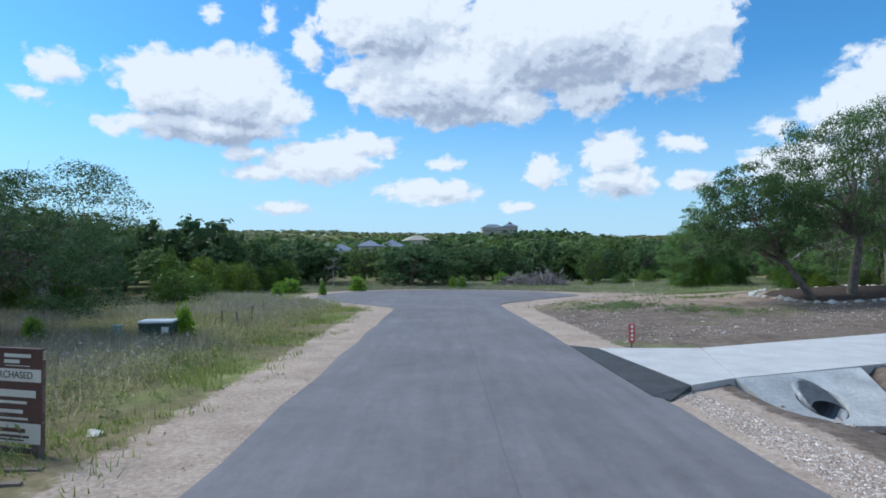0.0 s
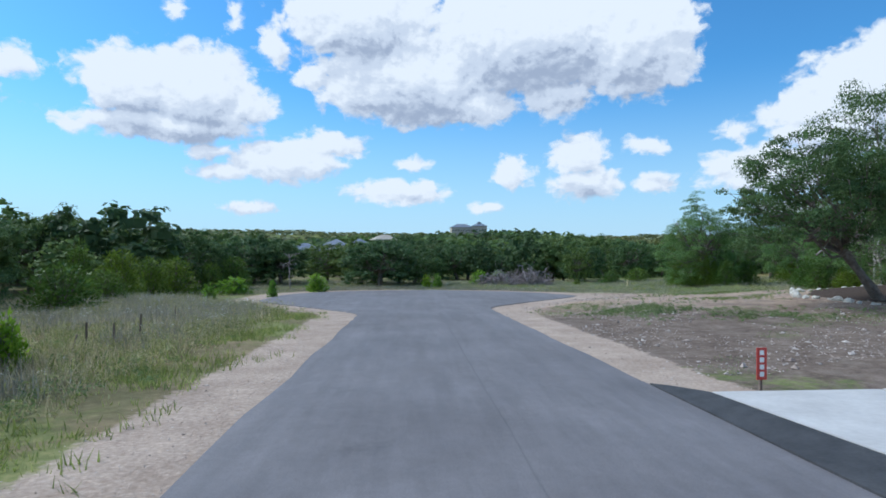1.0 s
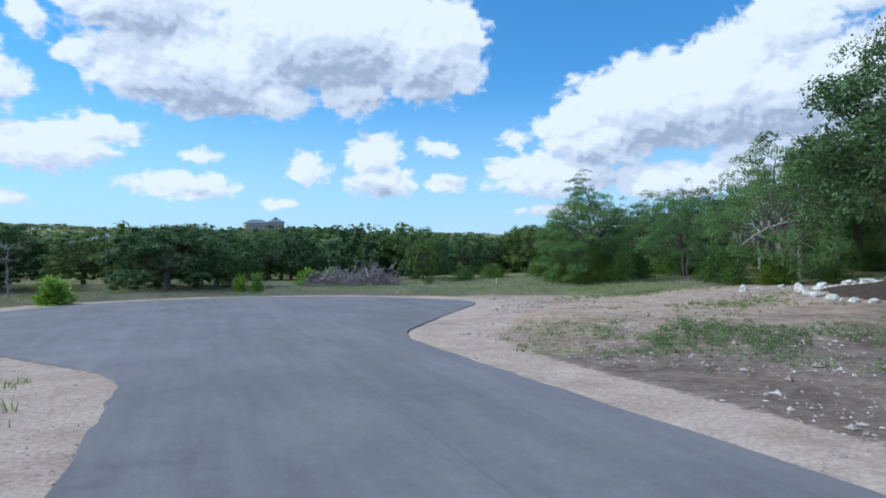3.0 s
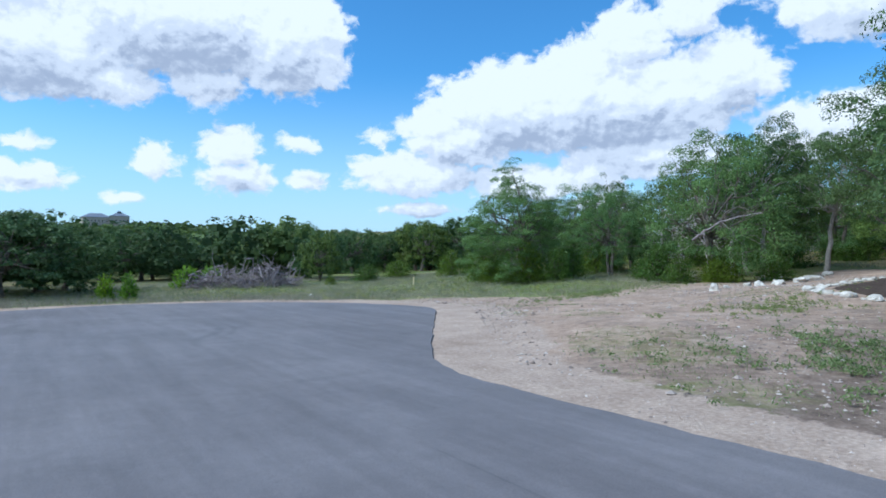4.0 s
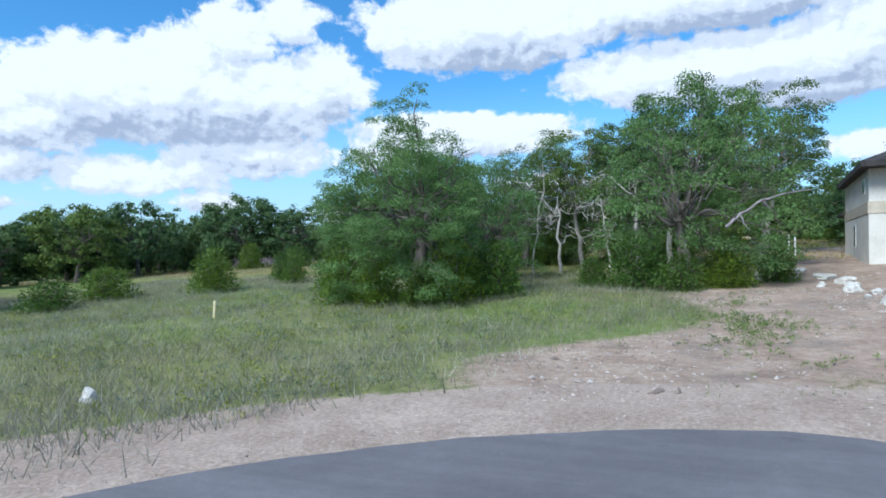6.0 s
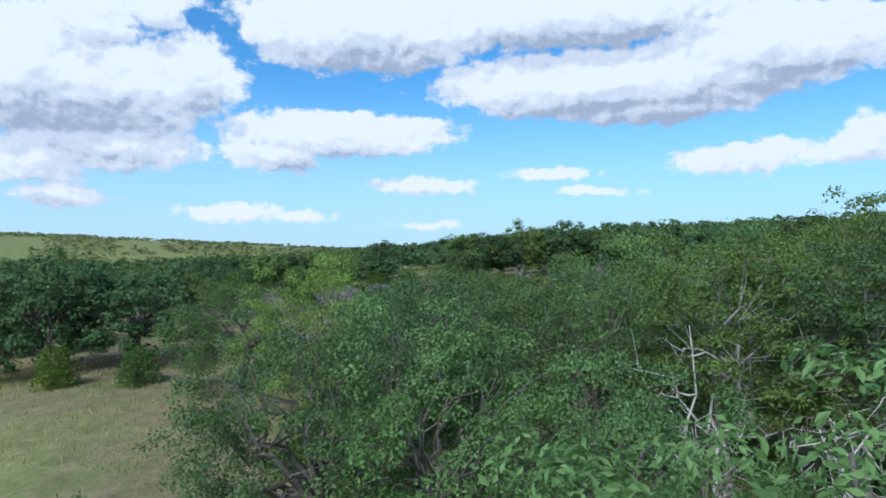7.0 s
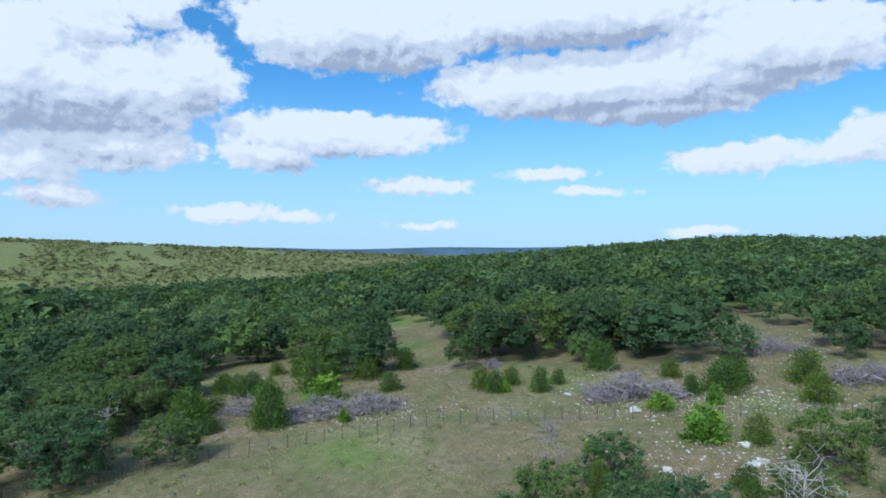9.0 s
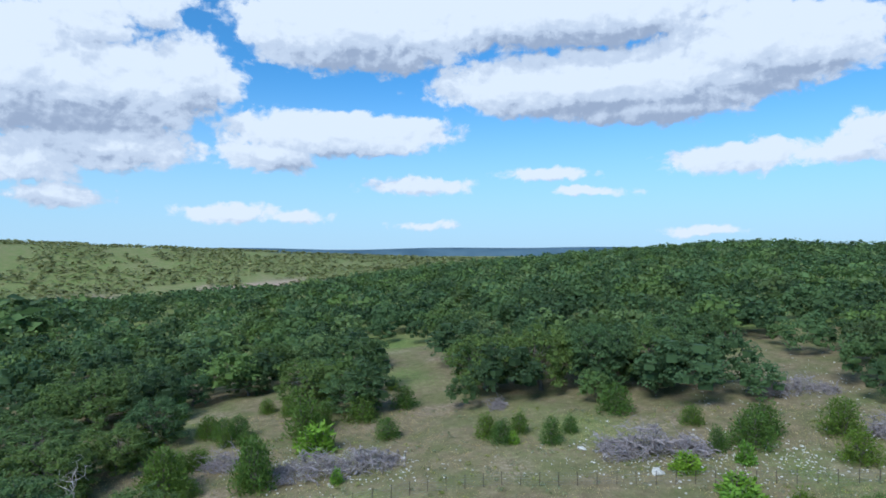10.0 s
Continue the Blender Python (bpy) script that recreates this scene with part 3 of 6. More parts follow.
far_out = 410 * np.geomspace(1, 11, 26)
gx = np.concatenate([-far_out[::-1], axis((-400, -60, 20), (-60, -20, 2), (-20, 26, 0.35), (26, 60, 0.8), (60, 190, 1.3), (190, 400, 8)), far_out])
gy = np.concatenate([-far_out[::-1], axis((-400, -40, 20), (-40, -2, 3), (-2, 64, 0.4), (64, 130, 1.0), (130, 400, 7)), far_out])
GXX, GYY = np.meshgrid(gx, gy, indexing="ij")
GZZ = ground_height(GXX, GYY)
nx, ny = GXX.shape
ii, jj = np.meshgrid(np.arange(nx - 1), np.arange(ny - 1), indexing="ij")
quads = np.stack([ii * ny + jj, (ii + 1) * ny + jj, (ii + 1) * ny + jj + 1, ii * ny + jj + 1], -1).reshape(-1, 4)
ground = mesh_object("ground", np.stack([GXX, GYY, GZZ], -1).reshape(-1, 3), quads, GROUND, smooth=True)
tagged(ground, "rolling scrub ground of dry grass, bare soil and gravel", "ground", kind="structure")


def lot_zone(x, y):
    """Bare soil of the cleared building lot."""
    edge = 58.0 - 0.30 * (x - 8) + 1.5 * np.sin(x * 0.5)
    z = step(x, 3.6, 4.8) * step(edge - y, -1.5, 2.5) * step(y, -8, -4) * step(62 - x, 0, 5)
    return z


def zones(x, y):
    away = road_distance(x, y)
    bulb = step(y, 33, 42)
    shoulder = 1 - step(away, 1.0 + 0.9 * bulb, 2.2 + 1.6 * bulb * step(x, 2, 6))
    soil = lot_zone(x, y) * step(away, 0.4, 1.4)
    weeds = step(bumps(x, y, 3.1) + 0.5 * bumps(x + 9, y, 1.3), 0.35, 1.0)
    soil = soil * (1 - 0.45 * weeds * step(30 - x, 0, 8))
    # pale flats and open ground on the far hillside
    green = 0.62 + 0.3 * bumps(x, y, 11.0)
    green = np.where(x < -3, 0.36 + 0.30 * bumps(x, y, 2.6) + 0.2 * bumps(x, y, 0.8), green)
    green = np.where(np.hypot(x, y) > 130, 0.75, green)
    green = np.where(np.hypot(x, y) > 600, 1.0, green)
    green = np.where((x > 45) & (x < 190), 0.30 + 0.25 * bumps(x, y, 9.0), green)
    open_flat = step(-(0.55 * bumps(x, y, 95.0)) , -0.9, 0.4) * step(np.hypot(x, y), 650, 900)
    green = green * (1 - 0.4 * open_flat)
    soil = soil + 0.42 * step(bumps(x + 31, y - 7, 6.0), 0.3, 1.1) * ((x > 60) & (x < 190))
    # pale caliche flats on the valley floor; slopes beyond paled, sunlight put into colour
    out = np.hypot(x, y)
    soil = soil + 0.34 * step(out, 600, 800) * step(bumps(x, y, 45.0), -1.2, 0.4)
    soil = soil + 0.75 * step(out, 640, 760) * step(-out, -1300, -1050) * step(bumps(x, y, 70.0), -0.5, 0.3)
    return np.stack([shoulder, np.clip(green, 0, 1), np.clip(soil, 0, 1), np.ones_like(shoulder)], -1)


attr = ground.data.color_attributes.new("zone", "FLOAT_COLOR", "POINT")
attr.data.foreach_set("color", zones(GXX, GYY).astype(np.float32).ravel())


def road_sheet():
    """Asphalt lane and turning circle: a slab with a thin broken edge."""
    ys = np.concatenate([np.arange(-60, 30, 1.5), np.arange(30, 60.0, 0.4), 60.4 - 0.4 * np.geomspace(1, 0.02, 12)])
    cols = 15
    vs = []
    for y in ys:
        ends = []
        for sgn in (-1, 1):
            a, b = 0.8, 0.8 + sgn * 14.0
            for _ in range(40):
                m = (a + b) / 2
                if road_distance(m, y) < 0:
                    a = m
                else:
                    b = m
            ends.append(a)
        nib = 0.03 * math.sin(y * 3.1) + 0.025 * math.sin(y * 7.3 + 1)
        lo, hi = ends[0] - nib, ends[1] + nib * 0.8
        row = np.linspace(lo, hi, cols)
        zz = road_plane(row, y) + 0.035 + 0.03 * (1 - (np.linspace(-1, 1, cols)) ** 2)
        vs.append([(lo - 0.05, y, zz[0] - 0.10)] + list(zip(row, [y] * cols, zz)) + [(hi + 0.05, y, zz[-1] - 0.10)])
    v = np.array(vs)
    n, m = v.shape[:2]
    i, j = np.meshgrid(np.arange(n - 1), np.arange(m - 1), indexing="ij")
    q = np.stack([i * m + j, i * m + j + 1, (i + 1) * m + j + 1, (i + 1) * m + j], -1).reshape(-1, 4)
    ob = mesh_object("road", v.reshape(-1, 3), q, ASPHALT)
    return tagged(ob, "grey worn asphalt lane ending in a round turning circle", "road", kind="structure")


road = road_sheet()


# ---- plants: one of each kind is built, then copied ----
def wood(r, lines, sides=6):
    return joined([tube(p, w, sides) for p, w in lines])


def oak_parts(seed, height, width, count, size, lobes=15, stems=1, low=0.42, spike=False, lean=0.0, loose=0.55, top=0.86, slim=0.5, twigs=2, shell=0.55, girth=0.034, fork=0.32, core=0.0):
    """Trunk lines and leaf sprays of a live oak: forked trunk, wandering limbs, a lobed crown with gaps."""
    r = np.random.default_rng(seed)
    lines, cs, rs = [], [], []
    heads = []
    for s in range(stems):
        a = r.uniform(0, 2 * np.pi)
        foot = np.array([math.cos(a), math.sin(a), 0]) * (0.25 * (s > 0) + 0.12 * (stems > 1))
        head = np.array([0.45 * lean * width + 0.08 * width * math.cos(a), 0.08 * width * math.sin(a), height * fork * r.uniform(0.9, 1.1)])
        base = girth * height / math.sqrt(stems) * r.uniform(0.85, 1.15)
        p = bent(r, foot - np.array([0, 0, 0.25]), head, 0.0, 7, 0.035)
        lines.append((p, np.linspace(base * 1.25, base * 0.72, 7)))
        heads.append((head, base * 0.72))
    # lobes over a dome, from the hanging skirt to the top
    half = height * (top - low) / 2
    for i in range(lobes):
        a = 2 * np.pi * (i * 0.382 + r.uniform(0, 0.12))
        v = 1 - 2 * (i + 0.5) / lobes
        rim = math.sqrt(1 - max(v, -0.4) ** 2) ** 0.8
        rad = width * 0.36 * rim * r.uniform(0.78, 1.15)
        z = height * low + half * (1 + v * r.uniform(0.85, 1.1))
        c = np.array([rad * math.cos(a) + lean * width, rad * math.sin(a), z])
        cs.append(c)
        rs.append(width * r.uniform(0.125, 0.205))
        head, w0 = heads[i % stems]
        p = bent(r, head, c, height * 0.05, 7, 0.22)
        lines.append((p, np.linspace(w0 * r.uniform(0.4, 0.75) * (1.0 if c[2] > head[2] else 0.3), 0.015, 7)))
        for _ in range(twigs):
            d = r.normal(size=3)
            d[2] = abs(d[2]) * 0.7
            d /= np.linalg.norm(d)
            lines.append((bent(r, p[4], c + d * rs[-1] * 0.95, 0.1, 4, 0.3), np.linspace(0.028, 0.006, 4)))
    if spike:
        for k in range(6):
            c = np.array([0.07 * width * r.normal(), 0.07 * width * r.normal(), height * (0.72 + 0.044 * k)])
            cs.append(c)
            rs.append(width * (0.14 - 0.010 * k))
        lines.append((bent(r, heads[0][0], cs[-1], 0.2, 8, 0.08), np.linspace(heads[0][1] * 0.6, 0.015, 8)))
    # sub-clumps break the lobes up
    c2, r2 = [], []
    for c, q in zip(cs, rs):
        for _ in range(7):
            d = r.normal(size=3)
            d[2] = d[2] * 0.7 + 0.15
            d /= np.linalg.norm(d)
            c2.append(c + d * q * r.uniform(0.55, 1.0))
            r2.append(q * r.uniform(0.28, 0.52))
    lv = leaves(r, c2, r2, count, size, flat=0.8, shell=shell, up=0.45, loose=loose, slim=slim, core=core)
    return lines, lv


def cedar_parts(seed, height, width, count, size):
    """A juniper bush: upright sprays packed from the ground to several soft points."""
    r = np.random.default_rng(seed)
    lines, cs, rs = [], [], []
    n = 16
    for i in range(n):
        a = 2 * np.pi * i * 0.382
        f = math.sqrt((i + 0.3) / n)
        q = width * 0.36 * f
        top = height * (1.0 - 0.30 * f ** 2.0) * r.uniform(0.84, 1.06)
        for k in range(4):
            z = top * (0.16 + 0.27 * k)
            cs.append(np.array([q * math.cos(a) * (1.1 - 0.12 * k) + r.normal() * 0.03 * width, q * math.sin(a) * (1.1 - 0.12 * k) + r.normal() * 0.03 * width, z]))
            rs.append(width * (0.185 - 0.018 * k) * r.uniform(0.85, 1.2))
        lines.append((bent(r, (0, 0, -0.15), cs[-1], 0.0, 5, 0.06), np.linspace(0.045, 0.008, 5)))
    c, q = np.array(cs), np.array(rs)
    k = r.choice(len(c), count, p=q ** 2 / (q ** 2).sum())
    d = r.normal(size=(count, 3))
    d /= np.linalg.norm(d, axis=1, keepdims=True)
    p = c[k] + d * (q[k] * (0.45 + 0.65 * r.random(count)))[:, None] * np.array([1, 1, 1.05])
    p[:, 2] = np.maximum(p[:, 2], 0.02)
    t = d * 0.85 + np.array([0, 0, 0.6]) + r.normal(size=(count, 3)) * 0.25
    t /= np.linalg.norm(t, axis=1, keepdims=True)
    b = np.cross(t, r.normal(size=(count, 3)))
    b /= np.linalg.norm(b, axis=1, keepdims=True) + 1e-9
    s = size * (0.6 + 0.8 * r.random(count))[:, None]
    v = np.stack([p - t * s * 0.6, p - b * s * 0.3, p + t * s, p + b * s * 0.3], 1).reshape(-1, 3)
    return lines, (v, np.arange(count * 4).reshape(-1, 4))


def make_plant(name, parts, wood_mat, leaf_mat, label, category, group, sides=6):
    lines, lv = parts
    ob = empty(name, Matrix.Identity(4), label, category, group)
    v, f = wood(None, lines, sides)
    mesh_object("trunk", v, f, wood_mat, ob, smooth=True)
    mesh_object("crown", lv[0], lv[1], leaf_mat, ob)
    return ob


class Kind:
    """A plant kind with a few prototypes; set() plants the next one, scaled to its height and width."""

    def __init__(self, protos, height, width, seed):
        self.protos, self.used, self.height, self.width = protos, set(), height, width
        self.r = np.random.default_rng(seed)
        self.n = 0

    def set(self, x, y, height, width, turn=None, which=None, sink=0.0):
        k = self.n % len(self.protos) if which is None else which
        self.n += 1
        turn = self.r.uniform(0, 2 * np.pi) if turn is None else turn
        m = Matrix.LocRotScale((x, y, gz(x, y) - sink), Euler((0, 0, turn)), (width / self.width, width / self.width, height / self.height))
        if k in self.used:
            return copy_thing(self.protos[k], m_unscaled(self.protos[k], m))
        self.used.add(k)
        self.protos[k].matrix_basis = m
        return self.protos[k]


def m_unscaled(proto, m):
    """copy_thing() lays the prototype's own scale over the pose, so take it out first."""
    s = proto.scale
    return m @ Matrix.Diagonal((1 / s[0], 1 / s[1], 1 / s[2], 1))


OAK_TEXT = "live oak with a dark green lobed crown over scrub grass"
near_oak = Kind([make_plant("oak_tree", oak_parts(11 + k, 8, 9, 30000, 0.062, 30, 1 + k % 2, low=0.10, loose=0.45, top=0.86), BARK, OAK_LIT if k in (1, 3) else OAK_LEAF, OAK_TEXT, "tree", "oaks round the clearing") for k in range(5)], 8, 9, 1)
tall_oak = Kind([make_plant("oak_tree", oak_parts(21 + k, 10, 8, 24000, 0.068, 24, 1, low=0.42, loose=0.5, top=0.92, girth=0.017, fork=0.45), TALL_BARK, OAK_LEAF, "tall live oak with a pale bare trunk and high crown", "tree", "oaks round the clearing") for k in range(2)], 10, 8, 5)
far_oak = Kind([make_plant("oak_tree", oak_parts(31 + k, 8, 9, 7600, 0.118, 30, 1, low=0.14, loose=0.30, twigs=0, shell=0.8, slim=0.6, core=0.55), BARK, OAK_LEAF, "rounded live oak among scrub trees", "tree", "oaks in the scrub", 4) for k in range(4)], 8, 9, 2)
cedar = Kind([make_plant("juniper_bush", cedar_parts(51 + k, 3, 3, 3000, 0.125), BARK, CEDAR_LEAF, "dense yellowish-green juniper bush in dry grass", "bush", "juniper bushes", 4) for k in range(4)], 3, 3, 3)
lime = Kind([make_plant("green_shrub", cedar_parts(71 + k, 1.2, 1.2, 700, 0.13), BARK, LIME_LEAF, "bright lime-green young shrub in the grass", "bush", "young shrubs", 4) for k in range(3)], 1.2, 1.2, 4)

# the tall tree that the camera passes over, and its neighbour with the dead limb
hero = make_plant("oak_tree", oak_parts(5, 8.5, 7.2, 105000, 0.040, 46, 2, low=0.05, spike=True, top=0.70, loose=0.5, slim=0.45), BARK, OAK_LIT, "tall live oak with a spiky bronze-tinted top", "tree", "oaks round the clearing", 8)
hero.matrix_basis = pose(25.4, 62.6, gz(25.4, 62.6), 0, 0, 40)
# junipers crowd its foot
for x, y, h, w in [(24.6, 65.2, 2.4, 2.2), (24.2, 63.4, 2.0, 2.4), (25.2, 60.8, 2.6, 2.6), (26.2, 59.2, 2.2, 2.2), (24.0, 61.6, 1.5, 2.0), (28.6, 60.2, 2.2, 2.4), (26.6, 66.0, 2.0, 2.6), (29.4, 68.4, 2.2, 2.4)]:
    cedar.set(x, y, h, w)
for x, y, h, w in [(31.0, 56.2, 1.4, 2.0), (30.4, 54.4, 2.2, 3.0), (29.8, 52.6, 1.6, 2.2), (31.0, 50.6, 1.5, 2.4), (35.0, 63.6, 2.6, 3.4), (33.0, 48.6, 1.5, 2.2)]:
    cedar.set(x, y, h, w)

# oaks along the edge of the cleared lot: x, y, height, width
for x, y, h, w, k in [
        (32.8, 52.0, 8.8, 8.6, 3), (34.2, 61.7, 6.4, 5.6, 1), (36.8, 66.0, 7.4, 7.0, 1), (36.5, 70.0, 7.0, 6.5, 2), (43.2, 62.0, 8.2, 8.0, 4),
        (44.0, 54.0, 9.6, 7.5, 2), (51.0, 75.0, 8.2, 7.5, 1), (56.0, 55.0, 9.0, 9.0, 1),
        (58.7, 69.0, 7.6, 9.0, 0), (56.5, 82.0, 6.6, 9.0, 2), (64.0, 60.0, 7.2, 8.0, 4), (41.0, 67.5, 8.2, 7.5, 2), (47.5, 60.0, 8.6, 8.0, 1),
        (54.0, 50.0, 9.0, 8.0, 3), (46.0, 69.0, 7.8, 7.0, 0), (-20.5, 26.0, 5.6, 6.0, 0), (-20.0, 33.5, 5.2, 5.5, 2)]:
    near_oak.set(x, y, h, w, which=k)
for x, y, h, w, k in [(38.6, 52.3, 10.0, 7.0, 0), (41.4, 58.0, 8.6, 7.0, 1), (40.6, 54.6, 8.8, 6.5, 0), (49.8, 47.0, 11.2, 8.6, 1), (39.0, 48.6, 8.4, 6.0, 0)]:
    tall_oak.set(x, y, h, w, which=k)
for x, y, h, w in [
        (-24.0, 40.0, 5.6, 7.0), (-20.5, 62.0, 5.6, 7.0),
        (-3.6, 68.0, 4.6, 7.6), (22.0, 88.0, 5.0, 6.0), (19.9, 83.0, 4.8, 3.8), (-27.0, 52.0, 6.0, 7.5), (-30.0, 66.0, 6.5, 8.0),
        (62.0, 100.0, 9.0, 10.0), (53.0, 106.0, 8.6, 9.0), (70.0, 108.0, 9.0, 9.5), (44.0, 104.0, 7.5, 8.0)]:
    far_oak.set(x, y, h, w)
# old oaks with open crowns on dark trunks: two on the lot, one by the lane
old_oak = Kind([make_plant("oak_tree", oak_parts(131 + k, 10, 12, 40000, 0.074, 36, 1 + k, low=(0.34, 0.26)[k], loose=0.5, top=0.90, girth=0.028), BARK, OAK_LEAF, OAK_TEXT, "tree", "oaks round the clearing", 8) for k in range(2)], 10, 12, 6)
old_oak.set(23.0, 35.0, 10.2, 9.4, turn=0.6, which=0)
old_oak.set(30.0, 39.8, 8.3, 9.6, turn=2.4, which=0)
old_oak.set(-14.2, 19.4, 5.6, 8.2, which=1)
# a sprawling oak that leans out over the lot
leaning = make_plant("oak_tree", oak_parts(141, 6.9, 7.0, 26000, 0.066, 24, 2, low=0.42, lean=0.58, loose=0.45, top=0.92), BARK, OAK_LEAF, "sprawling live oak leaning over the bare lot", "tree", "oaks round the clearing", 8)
leaning.matrix_basis = pose(20.8, 34.4, gz(20.8, 34.4), 0, 0, -176)
for x, y, h, w in ([(60.7, 64.7, 5.6, 6.5), (72.3, 67.1, 5.2, 6.5), (78.7, 60.1, 5.0, 6.0), (70.4, 56.0, 5.6, 6.5), (79.2, 42.0, 5.6, 7), (66.5, 52.3, 5.6, 7), (65.2, 73.9, 5.4, 6.5), (70.8, 57.2, 5.0, 6.0), (82.1, 49.3, 4.4, 5.5), (75.3, 46.1, 5, 6)]):
    far_oak.set(x, y, h, w)
# undergrowth along the wood's edge
under = np.random.default_rng(77)
for k in range(26):
    x = 33 + 26 * under.random()
    y = 50 + 24 * under.random()
    if x > 42 or y > 62:
        cedar.set(x, y, under.uniform(1.2, 2.8), under.uniform(1.6, 3.2))
for k in range(20):
    x = -28 + 14 * under.random()
    y = 20 + 46 * under.random()
    if road_distance(x, y) > 6:
        cedar.set(x, y, under.uniform(1.6, 3.2), under.uniform(2.0, 3.6))
for k in range(22):
    cedar.set(100 + 34 * under.random(), 96 + 28 * under.random(), under.uniform(1.6, 3.6), under.uniform(2.0, 4.2))
for k in range(14):
    cedar.set(64 + 26 * under.random(), 36 + 34 * under.random(), under.uniform(1.4, 3.4), under.uniform(1.8, 3.8))
# oaks of the far clearing
for x, y, h, w in [
        (64.2, 94.4, 7.6, 10.5), (90.8, 44.0, 5.8, 5.8), (87.6, 61.3, 4.8, 5.4), (80.0, 66.0, 5.2, 6.2), (89.7, 113.3, 7.4, 10.6), (130.5, 95.3, 6.2, 9.0),
        (136.3, 104.5, 8.0, 10.0), (143, 76.6, 9.6, 12.5), (142.7, 67.7, 10.6, 11.5), (141.3, 59.1, 10.8, 11.0), (143.6, 51.2, 9.8, 10.5), (154.3, 42.9, 10.0, 11.0),
        (127.5, 135.8, 8.1, 14.0), (110.5, 128.9, 6.0, 12.0)]:
    far_oak.set(x, y, h, w)
for x, y, h, w in [
        (70.5, 52.0, 5.4, 7.5), (73.0, 61.0, 5.6, 7.5), (71.5, 69.5, 5.4, 7.0), (64.0, 74.5, 5.4, 7.5), (79.0, 57.0, 4.6, 6.0), (66.0, 46.0, 6.4, 8.5), (76.5, 44.0, 5.4, 7.0),
        (84.0, 39.0, 5.6, 7.0), (74.0, 36.0, 6.6, 8.0), (62.0, 38.0, 7.5, 9.0), (96.0, 36.0, 5.2, 6.0), (108.0, 26.0, 6.4, 8.0), (92.0, 28.0, 6.6, 8.0), (100.0, 118.0, 6.6, 9.0),
        (79.0, 118.0, 7.6, 10.0), (118.0, 118.0, 6.6, 9.0), (112.0, 142.0, 7.6, 10.0)]:
    far_oak.set(x, y, h, w)
# rounded oaks on the clearing's far side
for x, y, h, w in [(102.1, 119.2, 6.2, 8), (108.4, 116.7, 6, 8), (120.0, 137.6, 6, 8.5), (138.8, 125.1, 5.6, 7.5), (145.7, 118.5, 6, 8), (136.8, 133.0, 5.6, 8), (135.0, 145.0, 6, 8), (155.9, 174.2, 6.4, 8.5), (164.6, 141.9, 6, 8), (172.7, 127.9, 6, 8), (175.7, 116.0, 5.6, 8), (87.2, 108.8, 6, 8), (92.8, 102.4, 5, 6.5)]:
    far_oak.set(x, y, h, w)
# junipers
for x, y, h, w in [
        (-15.2, 34.4, 2.1, 3.6), (22.6, 79.0, 1.4, 2.8), (26.0, 79.5, 1.6, 3.3), (29.2, 75.6, 2.2, 2.9), (17.9, 76.2, 0.8, 1.0), (33.4, 73.4, 1.8, 1.8), (31.0, 51.0, 1.6, 2.2),
        (36.9, 53.6, 1.3, 1.8), (34.8, 80.5, 2.4, 1.6), (36.8, 76.7, 1.9, 1.6), (56.9, 94.7, 2.8, 3.0), (57.8, 89.4, 2.3, 3.2), (77.7, 96.1, 2.2, 2.5), (105.1, 97.9, 4.6, 5.2),
        (103.4, 107.0, 4.4, 4.8), (117.4, 72.6, 2.9, 3.2), (119.5, 74.6, 3.0, 3.2), (120, 42.8, 4.0, 6.0), (81.9, 52.6, 3.2, 2.2), (101.9, 106.1, 5.0, 6.0)]:
    cedar.set(x, y, h, w)
for x, y, h, w in [
        (103.2, 96.9, 5.6, 4.6), (120.7, 98.3, 5.6, 6.5), (122.3, 112.7, 2.7, 3.5), (130.5, 122.5, 3.9, 4.3), (127.8, 92.8, 3.6, 5.2), (145.2, 92.5, 1.9, 2.4), (120.0, 87.2, 2.6, 4.0),
        (121.3, 70.6, 2.5, 3.0), (117.1, 66.8, 3.2, 2.9), (121.3, 64.4, 2.1, 2.4), (129.5, 58.0, 4.0, 5.4), (124.7, 49.4, 2.5, 3.5), (116.2, 45.1, 3.9, 5.8), (115.5, 48.8, 2.5, 2.8),
        (120.0, 34.3, 4.3, 5.1), (126.0, 100.0, 2.6, 3.2), (134.0, 88.0, 3.2, 4.6), (98.0, 47.0, 2.8, 3.2), (112.0, 36.0, 3.2, 4.6)]:
    cedar.set(x, y, h, w)
# young bright shrubs
for x, y, h, w in [
        (-8.9, 21.1, 1.1, 0.9), (-12.4, 18.6, 0.9, 0.8), (-13.5, 53.4, 1.2, 2.9), (-11.0, 40.5, 1.0, 0.9), (-9.7, 49.1, 1.1, 0.7), (-8.1, 57.5, 1.3, 2.0), (1.8, 64.1, 1.3, 1.0),
        (9.6, 80.1, 1.5, 2.2), (6.9, 76.0, 1.5, 2.3), (0.8, 64.8, 1.2, 1.0), (99.3, 51.4, 2.4, 4.6), (115.2, 94.8, 3.4, 5.6), (109.1, 53.5, 2.0, 3.4), (111.3, 47.2, 2.2, 2.2),
        (117.2, 71.2, 1.4, 1.5), (103.1, 50.3, 2.2, 4.2), (144.4, 105.1, 2.8, 5.5), (96.0, 62.0, 1.2, 2.0), (105.5, 89.0, 1.6, 1.6)]:
    lime.set(x, y, h, w)

